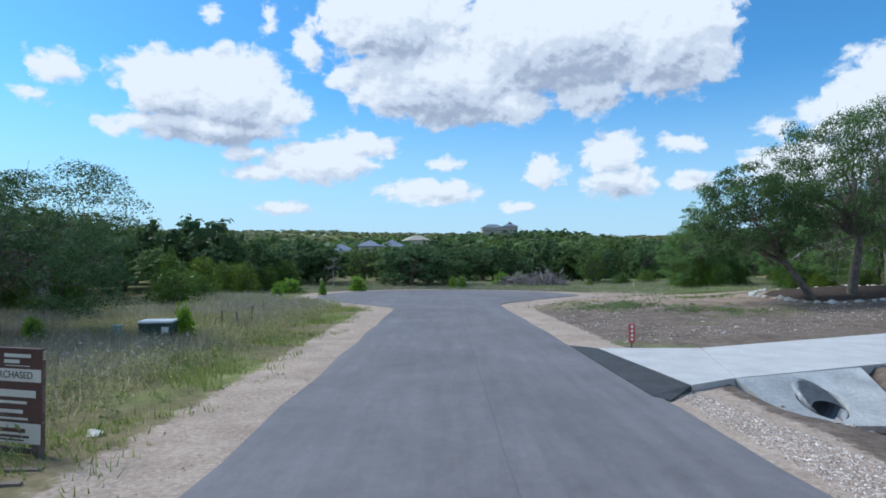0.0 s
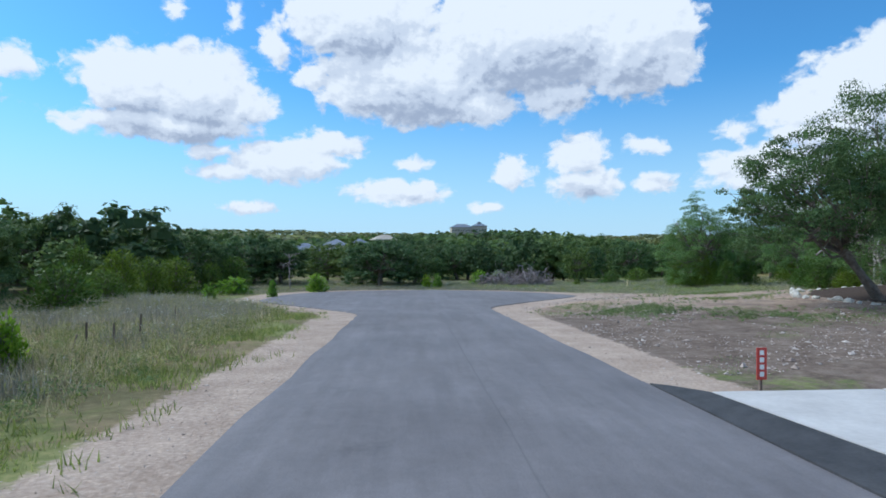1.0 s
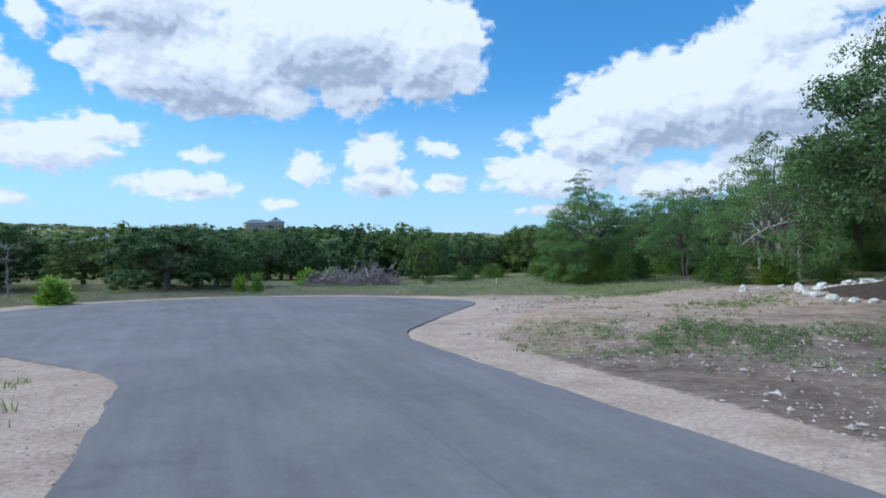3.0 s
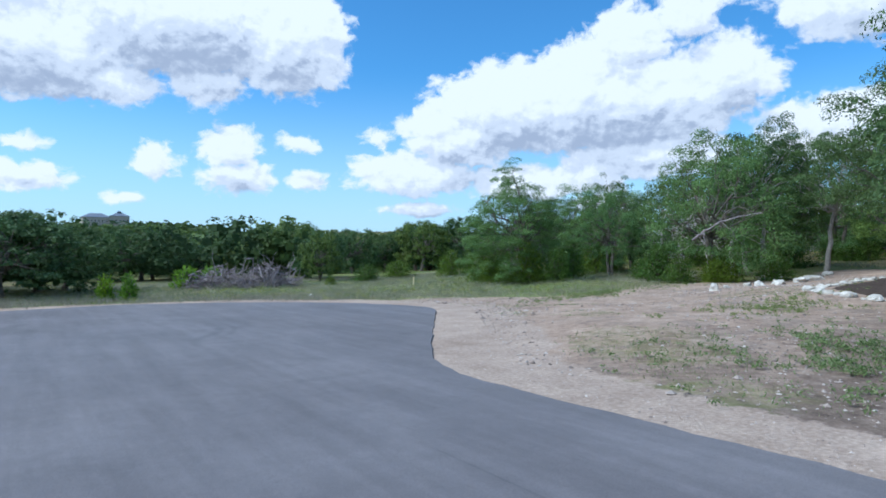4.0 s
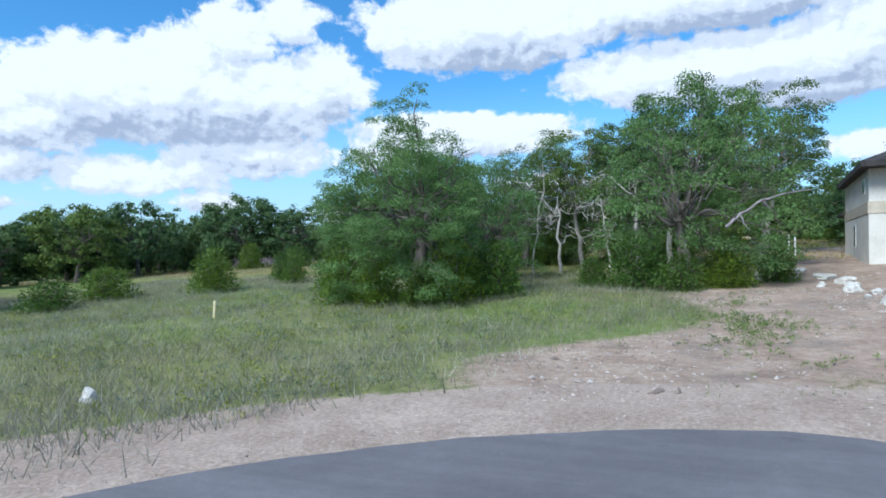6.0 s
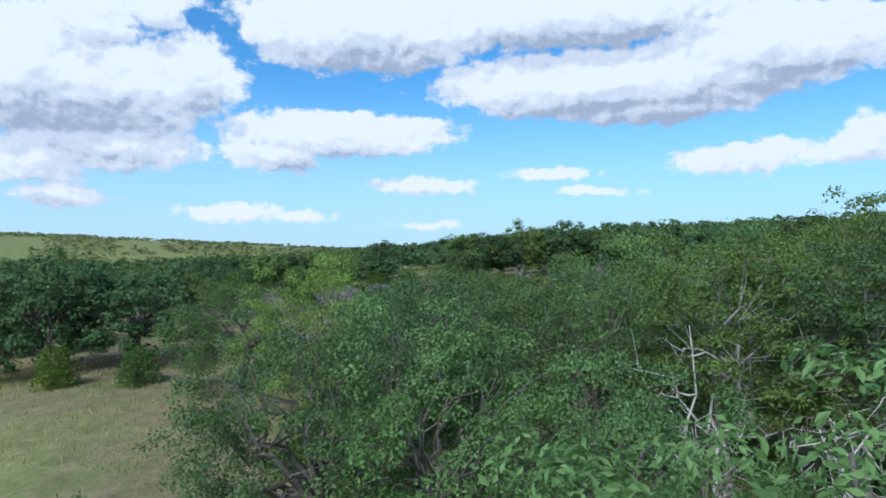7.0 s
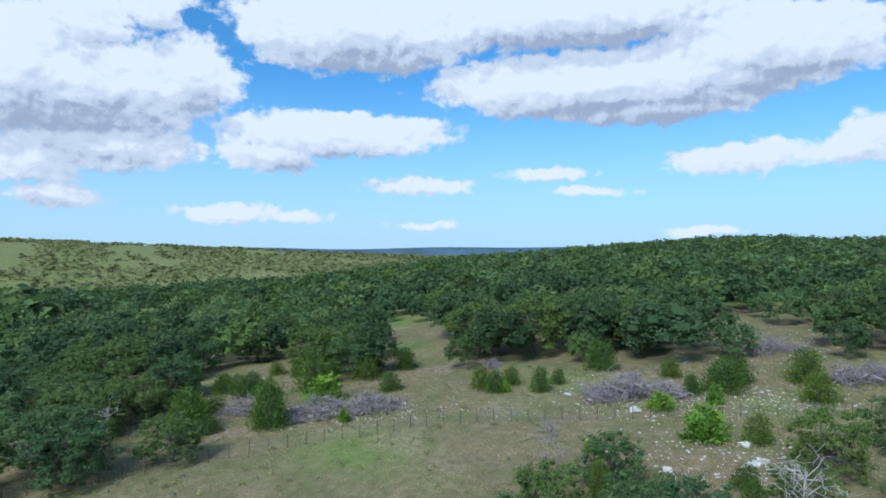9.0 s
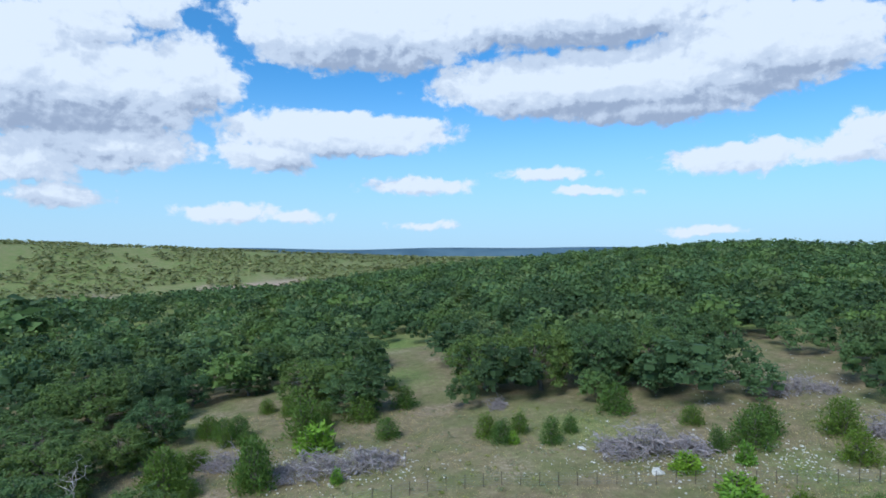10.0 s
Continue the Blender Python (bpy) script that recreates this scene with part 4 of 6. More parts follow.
# a second rank behind the turning circle and along the wood's edge
edge = np.random.default_rng(91)
for k in range(34):
    x = -52 + 75 * (k + edge.uniform(0.1, 0.9)) / 34
    y = (70 if x < 0 else 96) + edge.uniform(0, 16)
    far_oak.set(x, y, edge.uniform(3.8, 5.6), edge.uniform(6, 8.5))
for k in range(16):
    x, y = 30 + 50 * (k + edge.uniform(0, 1)) / 16, 108 + edge.uniform(0, 22)
    far_oak.set(x, y, edge.uniform(6, 8.5), edge.uniform(7, 10))


# ---- woods too far off to count ----
def woods(name, seed, xs, ys, hs, count, size, label, wide=1.15, leaf=None):
    """Many crowns in one mesh."""
    r = np.random.default_rng(seed)
    shapes = []
    for k in range(6):
        i = np.arange(16)
        a, v = 2 * np.pi * i * 0.382 + r.uniform(0, 0.5, 16), 1 - 1.7 * (i + 0.5) / 16
        rim = np.sqrt(1 - v * v) * 0.34 * r.uniform(0.8, 1.15, 16)
        c = np.stack([rim * np.cos(a), rim * np.sin(a), 0.50 + 0.34 * v * r.uniform(0.85, 1.1, 16)], 1)
        lobe = c
        d = r.normal(size=(16, 4, 3))
        d /= np.linalg.norm(d, axis=2, keepdims=True)
        q = r.uniform(0.10, 0.17, 16)
        c = (c[:, None] + d * q[:, None, None] * 0.75).reshape(-1, 3)
        q = np.repeat(q, 4) * r.uniform(0.5, 0.85, 64)
        spray = leaves(r, c, q, count, size, flat=0.85, slim=0.75, up=0.3, shell=0.85, loose=0.30)[0]
        heart = leaves(r, lobe, np.full(16, 0.15), 1, size, core=0.75)[0]
        shapes.append(np.concatenate([spray, heart]) if count > 100 else spray)
    n = len(xs)
    pick, turn = r.integers(0, 6, n), r.uniform(0, 2 * np.pi, n)
    vs, tones = [], []
    for k in range(6):
        m = pick == k
        v = shapes[k]
        c, s = np.cos(turn[m])[:, None], np.sin(turn[m])[:, None]
        w = (hs[m] * wide * r.uniform(0.85, 1.2, m.sum()))[:, None]
        x = (v[None, :, 0] * c - v[None, :, 1] * s) * w + xs[m][:, None]
        y = (v[None, :, 0] * s + v[None, :, 1] * c) * w + ys[m][:, None]
        z = v[None, :, 2] * hs[m][:, None] + ground_height(xs[m], ys[m])[:, None]
        vs.append(np.stack([x, y, z], -1).reshape(-1, 3))
        tones.append(np.repeat(np.column_stack([r.random((m.sum(), 3)), np.ones(m.sum())]), len(v), axis=0))
    v = np.concatenate(vs)
    ob = mesh_object(name, v, np.arange(len(v)).reshape(-1, 4), leaf or WOODS_LEAF)
    kinds = ob.data.color_attributes.new("kind", "FLOAT_COLOR", "POINT")
    kinds.data.foreach_set("color", np.concatenate(tones).astype(np.float32).ravel())
    return tagged(ob, label, "woods", kind="stuff")


def scatter(seed, x0, x1, y0, y1, apart, keep):
    r = np.random.default_rng(seed)
    gx_, gy_ = np.meshgrid(np.arange(x0, x1, apart), np.arange(y0, y1, apart), indexing="ij")
    x = gx_.ravel() + r.uniform(-0.48, 0.48, gx_.size) * apart
    y = gy_.ravel() + r.uniform(-0.48, 0.48, gx_.size) * apart
    m = keep(x, y)
    x, y = x[m], y[m]
    return x, y, r.uniform(0.55, 1.25, len(x))


def clear_ground(x, y):
    """The open clearing, its grassy lane and gaps: where no wood stands."""
    clearing = (x < 130) & (y > 18) & (y < 142)
    lane = np.abs((y - 84) - (x - 118) * 0.22) < 5.5 + 0.02 * (x - 118)
    lane &= (x > 110) & (x < 190)
    gap = ((x - 146) / 22) ** 2 + ((y - 30) / 8) ** 2 < 1
    gap |= ((x - 128) / 20) ** 2 + ((y - 112) / 12) ** 2 < 1
    return clearing | lane | gap


def bearing(x, y):
    return np.degrees(np.arctan2(x, y))


x, y, s = scatter(1, 118, 260, -70, 260, 7.8, lambda x, y: ~clear_ground(x, y) & (np.hypot(x - 42, y - 68) < 215))
close = np.hypot(x - 42, y - 68) < 135
woods("woods", 1, x[close], y[close], 7.8 * s[close], 1300, 0.024, "dense green oak and juniper scrub on the slope")
woods("woods", 11, x[~close], y[~close], 7.8 * s[~close], 320, 0.046, "dense green oak and juniper scrub on the slope")
x, y, s = scatter(2, 60, 760, -480, 560, 9.6, lambda x, y: (np.hypot(x - 42, y - 68) > 205) & (np.hypot(x - 42, y - 68) < np.interp(bearing(x - 42, y - 68), (28, 60, 90, 128), (480, 500, 640, 760))) & (bearing(x - 42, y - 68) > 28) & (bearing(x - 42, y - 68) < 128))
woods("woods", 2, x, y, 8.4 * s, 90, 0.082, "unbroken oak and juniper woods climbing to the ridge")
x, y, s = scatter(3, -200, 110, 92, 330, 8.0, lambda x, y: ((x < 24) | (y > 128)) & (np.hypot(x, y) < 330) & ~((np.abs(bearing(x, y) + 6) < 5.5) & (np.hypot(x, y) > 205)))
s = s * np.where((bearing(x, y) > -13.5) & (bearing(x, y) < -1.5), 0.70, 1.0)
close = np.hypot(x, y - 50) < 95
woods("woods", 13, x[close], y[close], 6.8 * s[close], 900, 0.028, "dark green oak thicket beyond the turning circle")
x, y, s = x[~close], y[~close], s[~close]
woods("woods", 3, x, y, 6.8 * s, 130, 0.070, "dark green woods beyond the turning circle")
x, y, s = scatter(4, -700, 640, 250, 1150, 12.5, lambda x, y: (np.hypot(x, y) > 320) & (np.hypot(x, y) < 1150) & (bearing(x, y) < 48) & (bearing(x, y) > -42))
woods("woods", 4, x, y, 9.0 * s, 17, 0.21, "wooded hill in the distance", 1.5)
x, y, s = scatter(5, 200, 2600, 150, 2700, 17, lambda x, y: (np.hypot(x, y) > 620) & (bearing(x, y) > 18) & (bearing(x, y) < 95) & (bumps(x, y, 95.0) + 0.6 * bumps(x, y, 31.0) > np.where(np.hypot(x, y) < 1080, 0.25, -0.45)))
woods("woods", 5, x, y, 7.0 * s, 9, 0.26, "scattered scrub on the far hillside, paled to look sunlit", 2.0, FAR_LEAF)
x, y, s = scatter(6, -1500, 700, 1100, 2300, 30, lambda x, y: (bearing(x, y) < 30))
woods("woods", 6, x, y, 9.0 * s, 8, 0.32, "wooded ridge on the skyline, paled to look hazy", 2.4, FAR_LEAF)
x, y, s = scatter(7, -60, -18, -30, 100, 6.5, lambda x, y: (x < -22 - 4 * np.sin(y * 0.2)))
woods("woods", 7, x, y, 6.0 * s, 700, 0.034, "dark woods at the side of the lane")

x, y, s = scatter(8, 96, 132, 92, 132, 7.5, lambda x, y: bumps(x, y, 5.0) > 0.95)
for px, py, ps in zip(x, y, s):
    far_oak.set(px, py, 5.4 * ps, 6.4 * ps)


# ---- the last ridges, far out ----
def skyline_ridge():
    k = Mat("haze_tinted_woods", rough=1.0, spec=0.0)
    # haze over the distance is put into this blue-grey base colour
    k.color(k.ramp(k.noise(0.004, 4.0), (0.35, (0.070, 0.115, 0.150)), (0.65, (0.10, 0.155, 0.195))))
    az = np.radians(np.linspace(30, 150, 160))
    top = 4350 * np.tan(np.radians(0.36 + 0.10 * np.sin(az * 9) + 0.06 * np.sin(az * 23 + 1)))
    ring = np.stack([np.sin(az) * 4350, np.cos(az) * 4350], -1)
    rows = [np.column_stack([ring * (1 + 0.02 * i), 25.0 + (top - 0.0) * f]) for i, f in enumerate((-1.6, 0.0, 0.6, 1.0, 0.7))]
    v = np.concatenate(rows)
    n = len(az)
    i, j = np.meshgrid(np.arange(4), np.arange(n - 1), indexing="ij")
    q = np.stack([i * n + j, i * n + j + 1, (i + 1) * n + j + 1, (i + 1) * n + j], -1).reshape(-1, 4)
    return tagged(mesh_object("backdrop", v, q, k.m, smooth=True), "wooded ridges on the horizon, haze put into their blue-grey colour", "backdrop", kind="structure")


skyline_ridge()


# ---- more materials ----
CONCRETE = plain("pale_concrete", (0.44, 0.425, 0.41), (0.56, 0.545, 0.525), 1.2, 0.85, 0.3, bump=0.15)
CONCRETE_DAMP = plain("weathered_concrete", (0.36, 0.36, 0.35), (0.62, 0.61, 0.58), 1.6, 0.85, 0.3, bump=0.25)
PATCH_ASPHALT = plain("fresh_asphalt", (0.030, 0.031, 0.034), (0.062, 0.063, 0.067), 3.0, 0.8, 0.4, bump=0.5)
STEEL = plain("galvanised_steel", (0.20, 0.21, 0.22), (0.34, 0.35, 0.36), 5.0, 0.65, 0.4, 0.35)
DARK_STEEL = plain("rusty_steel", (0.07, 0.055, 0.045), (0.15, 0.11, 0.09), 9.0, 0.7, 0.3, 0.4)
BROWN_PAINT = plain("brown_sign_paint", (0.100, 0.048, 0.040), (0.125, 0.062, 0.052), 3.0, 0.5, 0.4)
CREAM_PAINT = plain("cream_sign_paint", (0.66, 0.60, 0.52), (0.74, 0.68, 0.60), 3.0, 0.5, 0.4)
WHITE_PAINT = plain("white_paint", (0.74, 0.74, 0.72), (0.82, 0.82, 0.80), 4.0, 0.5, 0.4)
RED_PAINT = plain("red_reflective_sheet", (0.42, 0.035, 0.025), (0.52, 0.050, 0.035), 5.0, 0.4, 0.5)
TIMBER = plain("weathered_timber", (0.11, 0.085, 0.07), (0.22, 0.18, 0.15), 4.0, 0.85, 0.2, bump=0.5)
BOX_GREEN = plain("utility_green_paint", (0.030, 0.055, 0.038), (0.050, 0.080, 0.058), 4.0, 0.5, 0.4)
PALE_GREEN = plain("faded_green_plastic", (0.26, 0.36, 0.30), (0.36, 0.46, 0.40), 4.0, 0.6, 0.3)
STUCCO = plain("off_white_stucco", (0.60, 0.58, 0.53), (0.78, 0.76, 0.71), 1.1, 0.9, 0.2, bump=0.4)
STONE_BAND = plain("buff_stone", (0.42, 0.37, 0.29), (0.62, 0.56, 0.46), 1.8, 0.9, 0.2, bump=0.6)
SHINGLE = plain("dark_shingles", (0.035, 0.032, 0.032), (0.075, 0.068, 0.066), 3.0, 0.85, 0.2, bump=0.8)
GREY_ROOF = plain("grey_metal_roof", (0.17, 0.19, 0.24), (0.24, 0.27, 0.32), 1.0, 0.5, 0.4)
TAN_WALL = plain("tan_limestone_wall", (0.38, 0.33, 0.27), (0.56, 0.50, 0.42), 1.0, 0.9, 0.2, bump=0.4)
YELLOW_PIPE = plain("pale_yellow_plastic", (0.66, 0.55, 0.30), (0.76, 0.66, 0.42), 6.0, 0.6, 0.3)
GRAVEL_STONE = plain("mixed_gravel", (0.24, 0.20, 0.17), (0.62, 0.56, 0.50), 1.9, 0.9, 0.2)
FLOWER = plain("white_petals", (0.66, 0.66, 0.60), (0.82, 0.82, 0.78), 8.0, 0.7, 0.2)
MULCH = plain("dark_mulch", (0.045, 0.033, 0.028), (0.10, 0.075, 0.06), 9.0, 0.95, 0.1, bump=0.9)


def glass_material():
    k = Mat("window_glass", rough=0.06, spec=0.6)
    k.color(k.ramp(k.noise(0.5, 2.0), (0.3, (0.015, 0.018, 0.022)), (0.7, (0.03, 0.035, 0.042))))
    return k.m


GLASS = glass_material()


# ---- driveway, culvert and road apron ----
def drive_top(x, y):
    return road_plane(x, y) + 0.13 + 0.02 * max(0.0, x - 8)


# broom-finished panels with open joints between them
drive = empty("driveway", Matrix.Identity(4), "broad pale concrete driveway meeting the asphalt lane", "driveway", kind="structure")
NEAR_EDGE = np.array([(4.85, 12.15), (6.1, 12.95), (10.5, 14.7), (36.0, 25.5)])
FAR_EDGE = np.array([(4.35, 17.5), (7.3, 17.65), (14.7, 20.6), (36.0, 30.0)])


def drive_edges(s):
    """The near and far edge of the driveway, s from 0 at the lane to 1 at the garage."""
    k = [0, 0.08, 0.25, 1]
    return tuple(np.array([np.interp(s, k, e[:, 0]), np.interp(s, k, e[:, 1])]) for e in (NEAR_EDGE, FAR_EDGE))


cuts = [0, 0.08, 0.25, 0.40, 0.55, 0.70, 0.85, 1.0]
for a, b in zip(cuts, cuts[1:]):
    bm = bmesh.new()
    lo, hi = [], []
    for s in (a + 0.0006, b - 0.0006):
        for p in drive_edges(s):
            z = drive_top(p[0], p[1])
            lo.append(bm.verts.new((p[0], p[1], z - 0.34)))
            hi.append(bm.verts.new((p[0], p[1], z)))
    q = [0, 1, 3, 2]
    bm.faces.new([hi[j] for j in q])
    bm.faces.new([lo[j] for j in q])
    for u, w in ((0, 2), (1, 3), (0, 1), (2, 3)):
        bm.faces.new((lo[u], lo[w], hi[w], hi[u]))
    part("panel", bm, CONCRETE, drive)

bm = bmesh.new()
rim = [(3.78, 18.6), (3.86, 11.5), (4.1, 11.2), (4.5, 11.75), (4.83, 12.12), (4.34, 17.52), (4.1, 18.5)]
lift = [0.062, 0.062, 0.03, 0.06, 0.125, 0.125, 0.04]
top = [bm.verts.new((x, y, road_plane(x, y) + h)) for (x, y), h in zip(rim, lift)]
low = [bm.verts.new((x, y, road_plane(x, y) - 0.10)) for x, y in rim]
bm.faces.new(top)
bmesh.ops.triangulate(bm, faces=bm.faces[:])
for i in range(len(rim)):
    bm.faces.new((low[i], low[(i + 1) % len(rim)], top[(i + 1) % len(rim)], top[i]))
tagged(part("road_apron", bm, PATCH_ASPHALT), "darker fresh asphalt strip joining lane and driveway", "pavement", kind="structure")

# culvert end: a sloped concrete apron pierced by a round steel pipe
culvert = empty("culvert", Matrix.Identity(4), "sloped concrete culvert end with a corrugated steel pipe", "culvert")
p00, p10 = np.array([6.08, 12.88, -0.07]), np.array([9.6, 14.30, -0.08])
p01, p11 = np.array([6.72, 11.95, -0.80]), np.array([9.3, 12.15, -0.84])


def apron_at(u, v):
    return (p00 * (1 - u) + p10 * u) * (1 - v) + (p01 * (1 - u) + p11 * u) * v


bm = bmesh.new()
n = 40
outer, inner = [], []
for k in range(n):
    s = 4 * k / n
    side, f = int(s), s - int(s)
    u, v = [(f, 0), (1, f), (1 - f, 1), (0, 1 - f)][side]
    outer.append((u, v))
    a = math.atan2((v - 0.58), (u - 0.42))
    inner.append((0.42 + 0.17 * math.cos(a), 0.58 + 0.32 * math.sin(a)))
down = np.array([0.0, 0.05, -0.16])
rings = []
for uv, d in ((outer, 0), (inner, 0), (inner, 1), (outer, 1)):
    rings.append([bm.verts.new(apron_at(u, v) + d * down) for u, v in uv])
for r0, r1 in ((0, 1), (1, 2), (2, 3), (3, 0)):
    for k in range(n):
        j = (k + 1) % n
        bm.faces.new((rings[r0][k], rings[r0][j], rings[r1][j], rings[r1][k]))
part("apron", bm, CONCRETE_DAMP, culvert)
mouth = apron_at(0.42, 0.58)
axis_dir = np.array([-0.25, 0.95, -0.10])
pv, pq = [], []
pts = [mouth + axis_dir * s + np.array([0, 0, 0.02]) for s in np.linspace(-0.3, 2.4, 60)]
rad = [0.40 + 0.012 * math.sin(k * 2.1) for k in range(60)]
v1, q1 = tube(pts, rad, 24)
v2, q2 = tube(pts, [r + 0.02 for r in rad], 24)
keep_v = np.concatenate([v1, v2])
# trim the pipe flush with the apron
nrm = np.cross(p10 - p00, p01 - p00)
nrm /= np.linalg.norm(nrm)
nrm = nrm if nrm[2] > 0 else -nrm
over = (keep_v - mouth) @ nrm - 0.02
keep_v = keep_v - np.where(over > 0, over, 0)[:, None] * nrm
mesh_object("pipe", keep_v, np.concatenate([q1[:, ::-1], q2 + len(v1)]), STEEL, culvert, smooth=True)

# ---- house-number marker ----
marker = empty("address_marker", pose(5.42, 17.95, -0.13, 0, 0, 8), "red reflective marker post with white bars beside the driveway", "sign")
part("post", boxed(-0.022, 0.022, -0.022, 0.022, -0.3, 0.62), TIMBER, marker)
plate = part("plate", boxed(-0.095, 0.095, -0.038, -0.024, 0.10, 0.64, bevel=0.004), RED_PAINT, marker, "red reflective plate")
for k in range(4):
    part("bar", boxed(-0.04, 0.04, -0.043, -0.0385, 0.155 + 0.12 * k, 0.235 + 0.12 * k), WHITE_PAINT, plate)

# ---- sign board by the verge ----
board = empty("sign_board", pose(-5.10, 7.75, gz(-5.0, 7.75) - 0.13, 0, 0, -14), "brown and cream wooden lot sign marked as purchased", "sign")
for x in (-1.15, -0.06):
    part("post", boxed(x - 0.05, x + 0.05, 0.03, 0.13, -0.4, 1.35, bevel=0.006), TIMBER, board)
part("brace", boxed(-1.15, -0.06, 0.035, 0.075, 0.16, 0.24, bevel=0.004), TIMBER, board)
panel = part("panel", boxed(-1.22, 0.06, 0.0, 0.022, 0.30, 1.48, bevel=0.004), BROWN_PAINT, board, "brown painted panel with cream bands")
part("band", boxed(-1.215, 0.055, -0.004, -0.001, 0.305, 0.56), CREAM_PAINT, panel)
part("band", boxed(-1.215, 0.055, -0.004, -0.001, 1.08, 1.24), CREAM_PAINT, panel)
part("cap", boxed(-1.24, 0.08, -0.012, 0.034, 1.48, 1.505, bevel=0.004), BROWN_PAINT, board)


def bars(rows, material):
    """Writing that is not spelt out, as plain bars."""
    for x0, x1, z0, z1 in rows:
        part("bar", boxed(x0, x1, -0.009, -0.0045, z0, z1), material, panel)


bars([(-0.52, -0.10, 1.385, 1.43), (-0.52, -0.28, 1.31, 1.355), (-0.50, -0.12, 1.275, 1.285), (-1.10, -0.02, 0.885, 0.975), (-0.85, -0.16, 0.80, 0.835), (-0.72, -0.22, 0.68, 0.725), (-0.90, -0.14, 0.60, 0.625)], CREAM_PAINT)
bars([(-0.95, -0.18, 0.44, 0.49), (-1.05, -0.12, 0.375, 0.405), (-0.98, -0.20, 0.335, 0.352)], BROWN_PAINT)
crest = bmesh.new()
for k in range(3):
    box(crest, -0.75 + 0.05 * k, -0.71 + 0.05 * k, -0.009, -0.0045, 1.33 + 0.02 * k, 1.42)
part("emblem", crest, CREAM_PAINT, panel)


def lettering(text, size, m, material, parent):
    cu = bpy.data.curves.new("lettering", "FONT")
    cu.body, cu.size, cu.align_x, cu.align_y, cu.extrude = text, size, "CENTER", "CENTER", 0.002
    tmp = bpy.data.objects.new("lettering", cu)
    me = bpy.data.meshes.new_from_object(tmp)
    bpy.data.objects.remove(tmp)
    me.materials.append(material)
    ob = new("lettering", me)
    ob.parent = parent
    ob.matrix_basis = m
    return ob


lettering("PURCHASED", 0.125, pose(-0.42, -0.006, 1.16, 90, 0, 0), BROWN_PAINT, panel)

for x, y, turn, ln in ((-5.2, 7.25, 8, 0.9), (-5.0, 6.75, 12, 0.7)):
    t = part("timber", boxed(-ln / 2, ln / 2, -0.045, 0.045, 0.0, 0.05, bevel=0.008), TIMBER)
    t.matrix_basis = pose(x, y, gz(x, y) - 0.01, 0, 2, turn)
    tagged(t, "weathered timber lying in the grass by the sign", "timber", "loose timbers")

# ---- utilities on the verge ----
tbox = empty("transformer_box", pose(-9.45, 20.4, gz(-9.45, 20.4), 0, 0, 10), "dark green transformer box with a pale lid in tall grass", "utility box")
part("pad", boxed(-0.62, 0.62, -0.55, 0.55, -0.2, 0.06, bevel=0.015), CONCRETE, tbox)
body = part("body", boxed(-0.50, 0.50, -0.42, 0.42, 0.06, 0.62, bevel=0.02), BOX_GREEN, tbox)
part("lid", boxed(-0.53, 0.53, -0.45, 0.45, 0.62, 0.69, bevel=0.02), WHITE_PAINT, tbox, "sun-bleached lid")
part("latch", boxed(-0.03, 0.03, -0.445, -0.42, 0.30, 0.42, bevel=0.004), DARK_STEEL, body)
part("label", boxed(0.20, 0.42, -0.425, -0.421, 0.32, 0.50), WHITE_PAINT, body)
ped = empty("cable_pedestal", pose(-10.6, 20.0, gz(-10.6, 20.0), 0, 0, -6), "pale green cable pedestal in the verge", "utility box")
part("body", boxed(-0.11, 0.11, -0.11, 0.11, -0.1, 0.46, bevel=0.015), PALE_GREEN, ped)
part("cap", boxed(-0.13, 0.13, -0.13, 0.13, 0.46, 0.56, bevel=0.03), PALE_GREEN, ped)
for k, (x, y, h, lean) in enumerate(((-8.4, 23.3, 0.75, 4), (-8.0, 23.9, 0.65, -5), (-7.7, 24.6, 0.8, 3), (-9.9, 20.9, 0.55, 2), (-9.0, 30.5, 0.6, 3), (-8.6, 23.0, 0.5, 24))):
    s = part("stake", boxed(-0.025, 0.025, -0.012, 0.012, -0.15, h, bevel=0.004), TIMBER)
    s.matrix_basis = pose(x, y, gz(x, y), lean, lean / 2, 30 * k)
    tagged(s, "thin weathered wooden survey stake in tall grass", "stake", "survey stakes")
bm = bmesh.new()
bmesh.ops.create_cone(bm, segments=16, radius1=0.055, radius2=0.055, depth=0.7, cap_ends=True, matrix=Matrix.Translation((0, 0, 0.2)))
pipe = empty("marker_pipe", pose(20.9, 68.4, gz(20.9, 68.4), 3, 2, 0), "pale yellow plastic marker pipe standing in the meadow", "marker post")
part("tube", bm, YELLOW_PIPE, pipe, smooth=False)
bm = bmesh.new()
bmesh.ops.create_cone(bm, segments=16, radius1=0.075, radius2=0.06, depth=0.10, cap_ends=True, matrix=Matrix.Translation((0, 0, 0.56)))
part("cap", bm, YELLOW_PIPE, pipe)


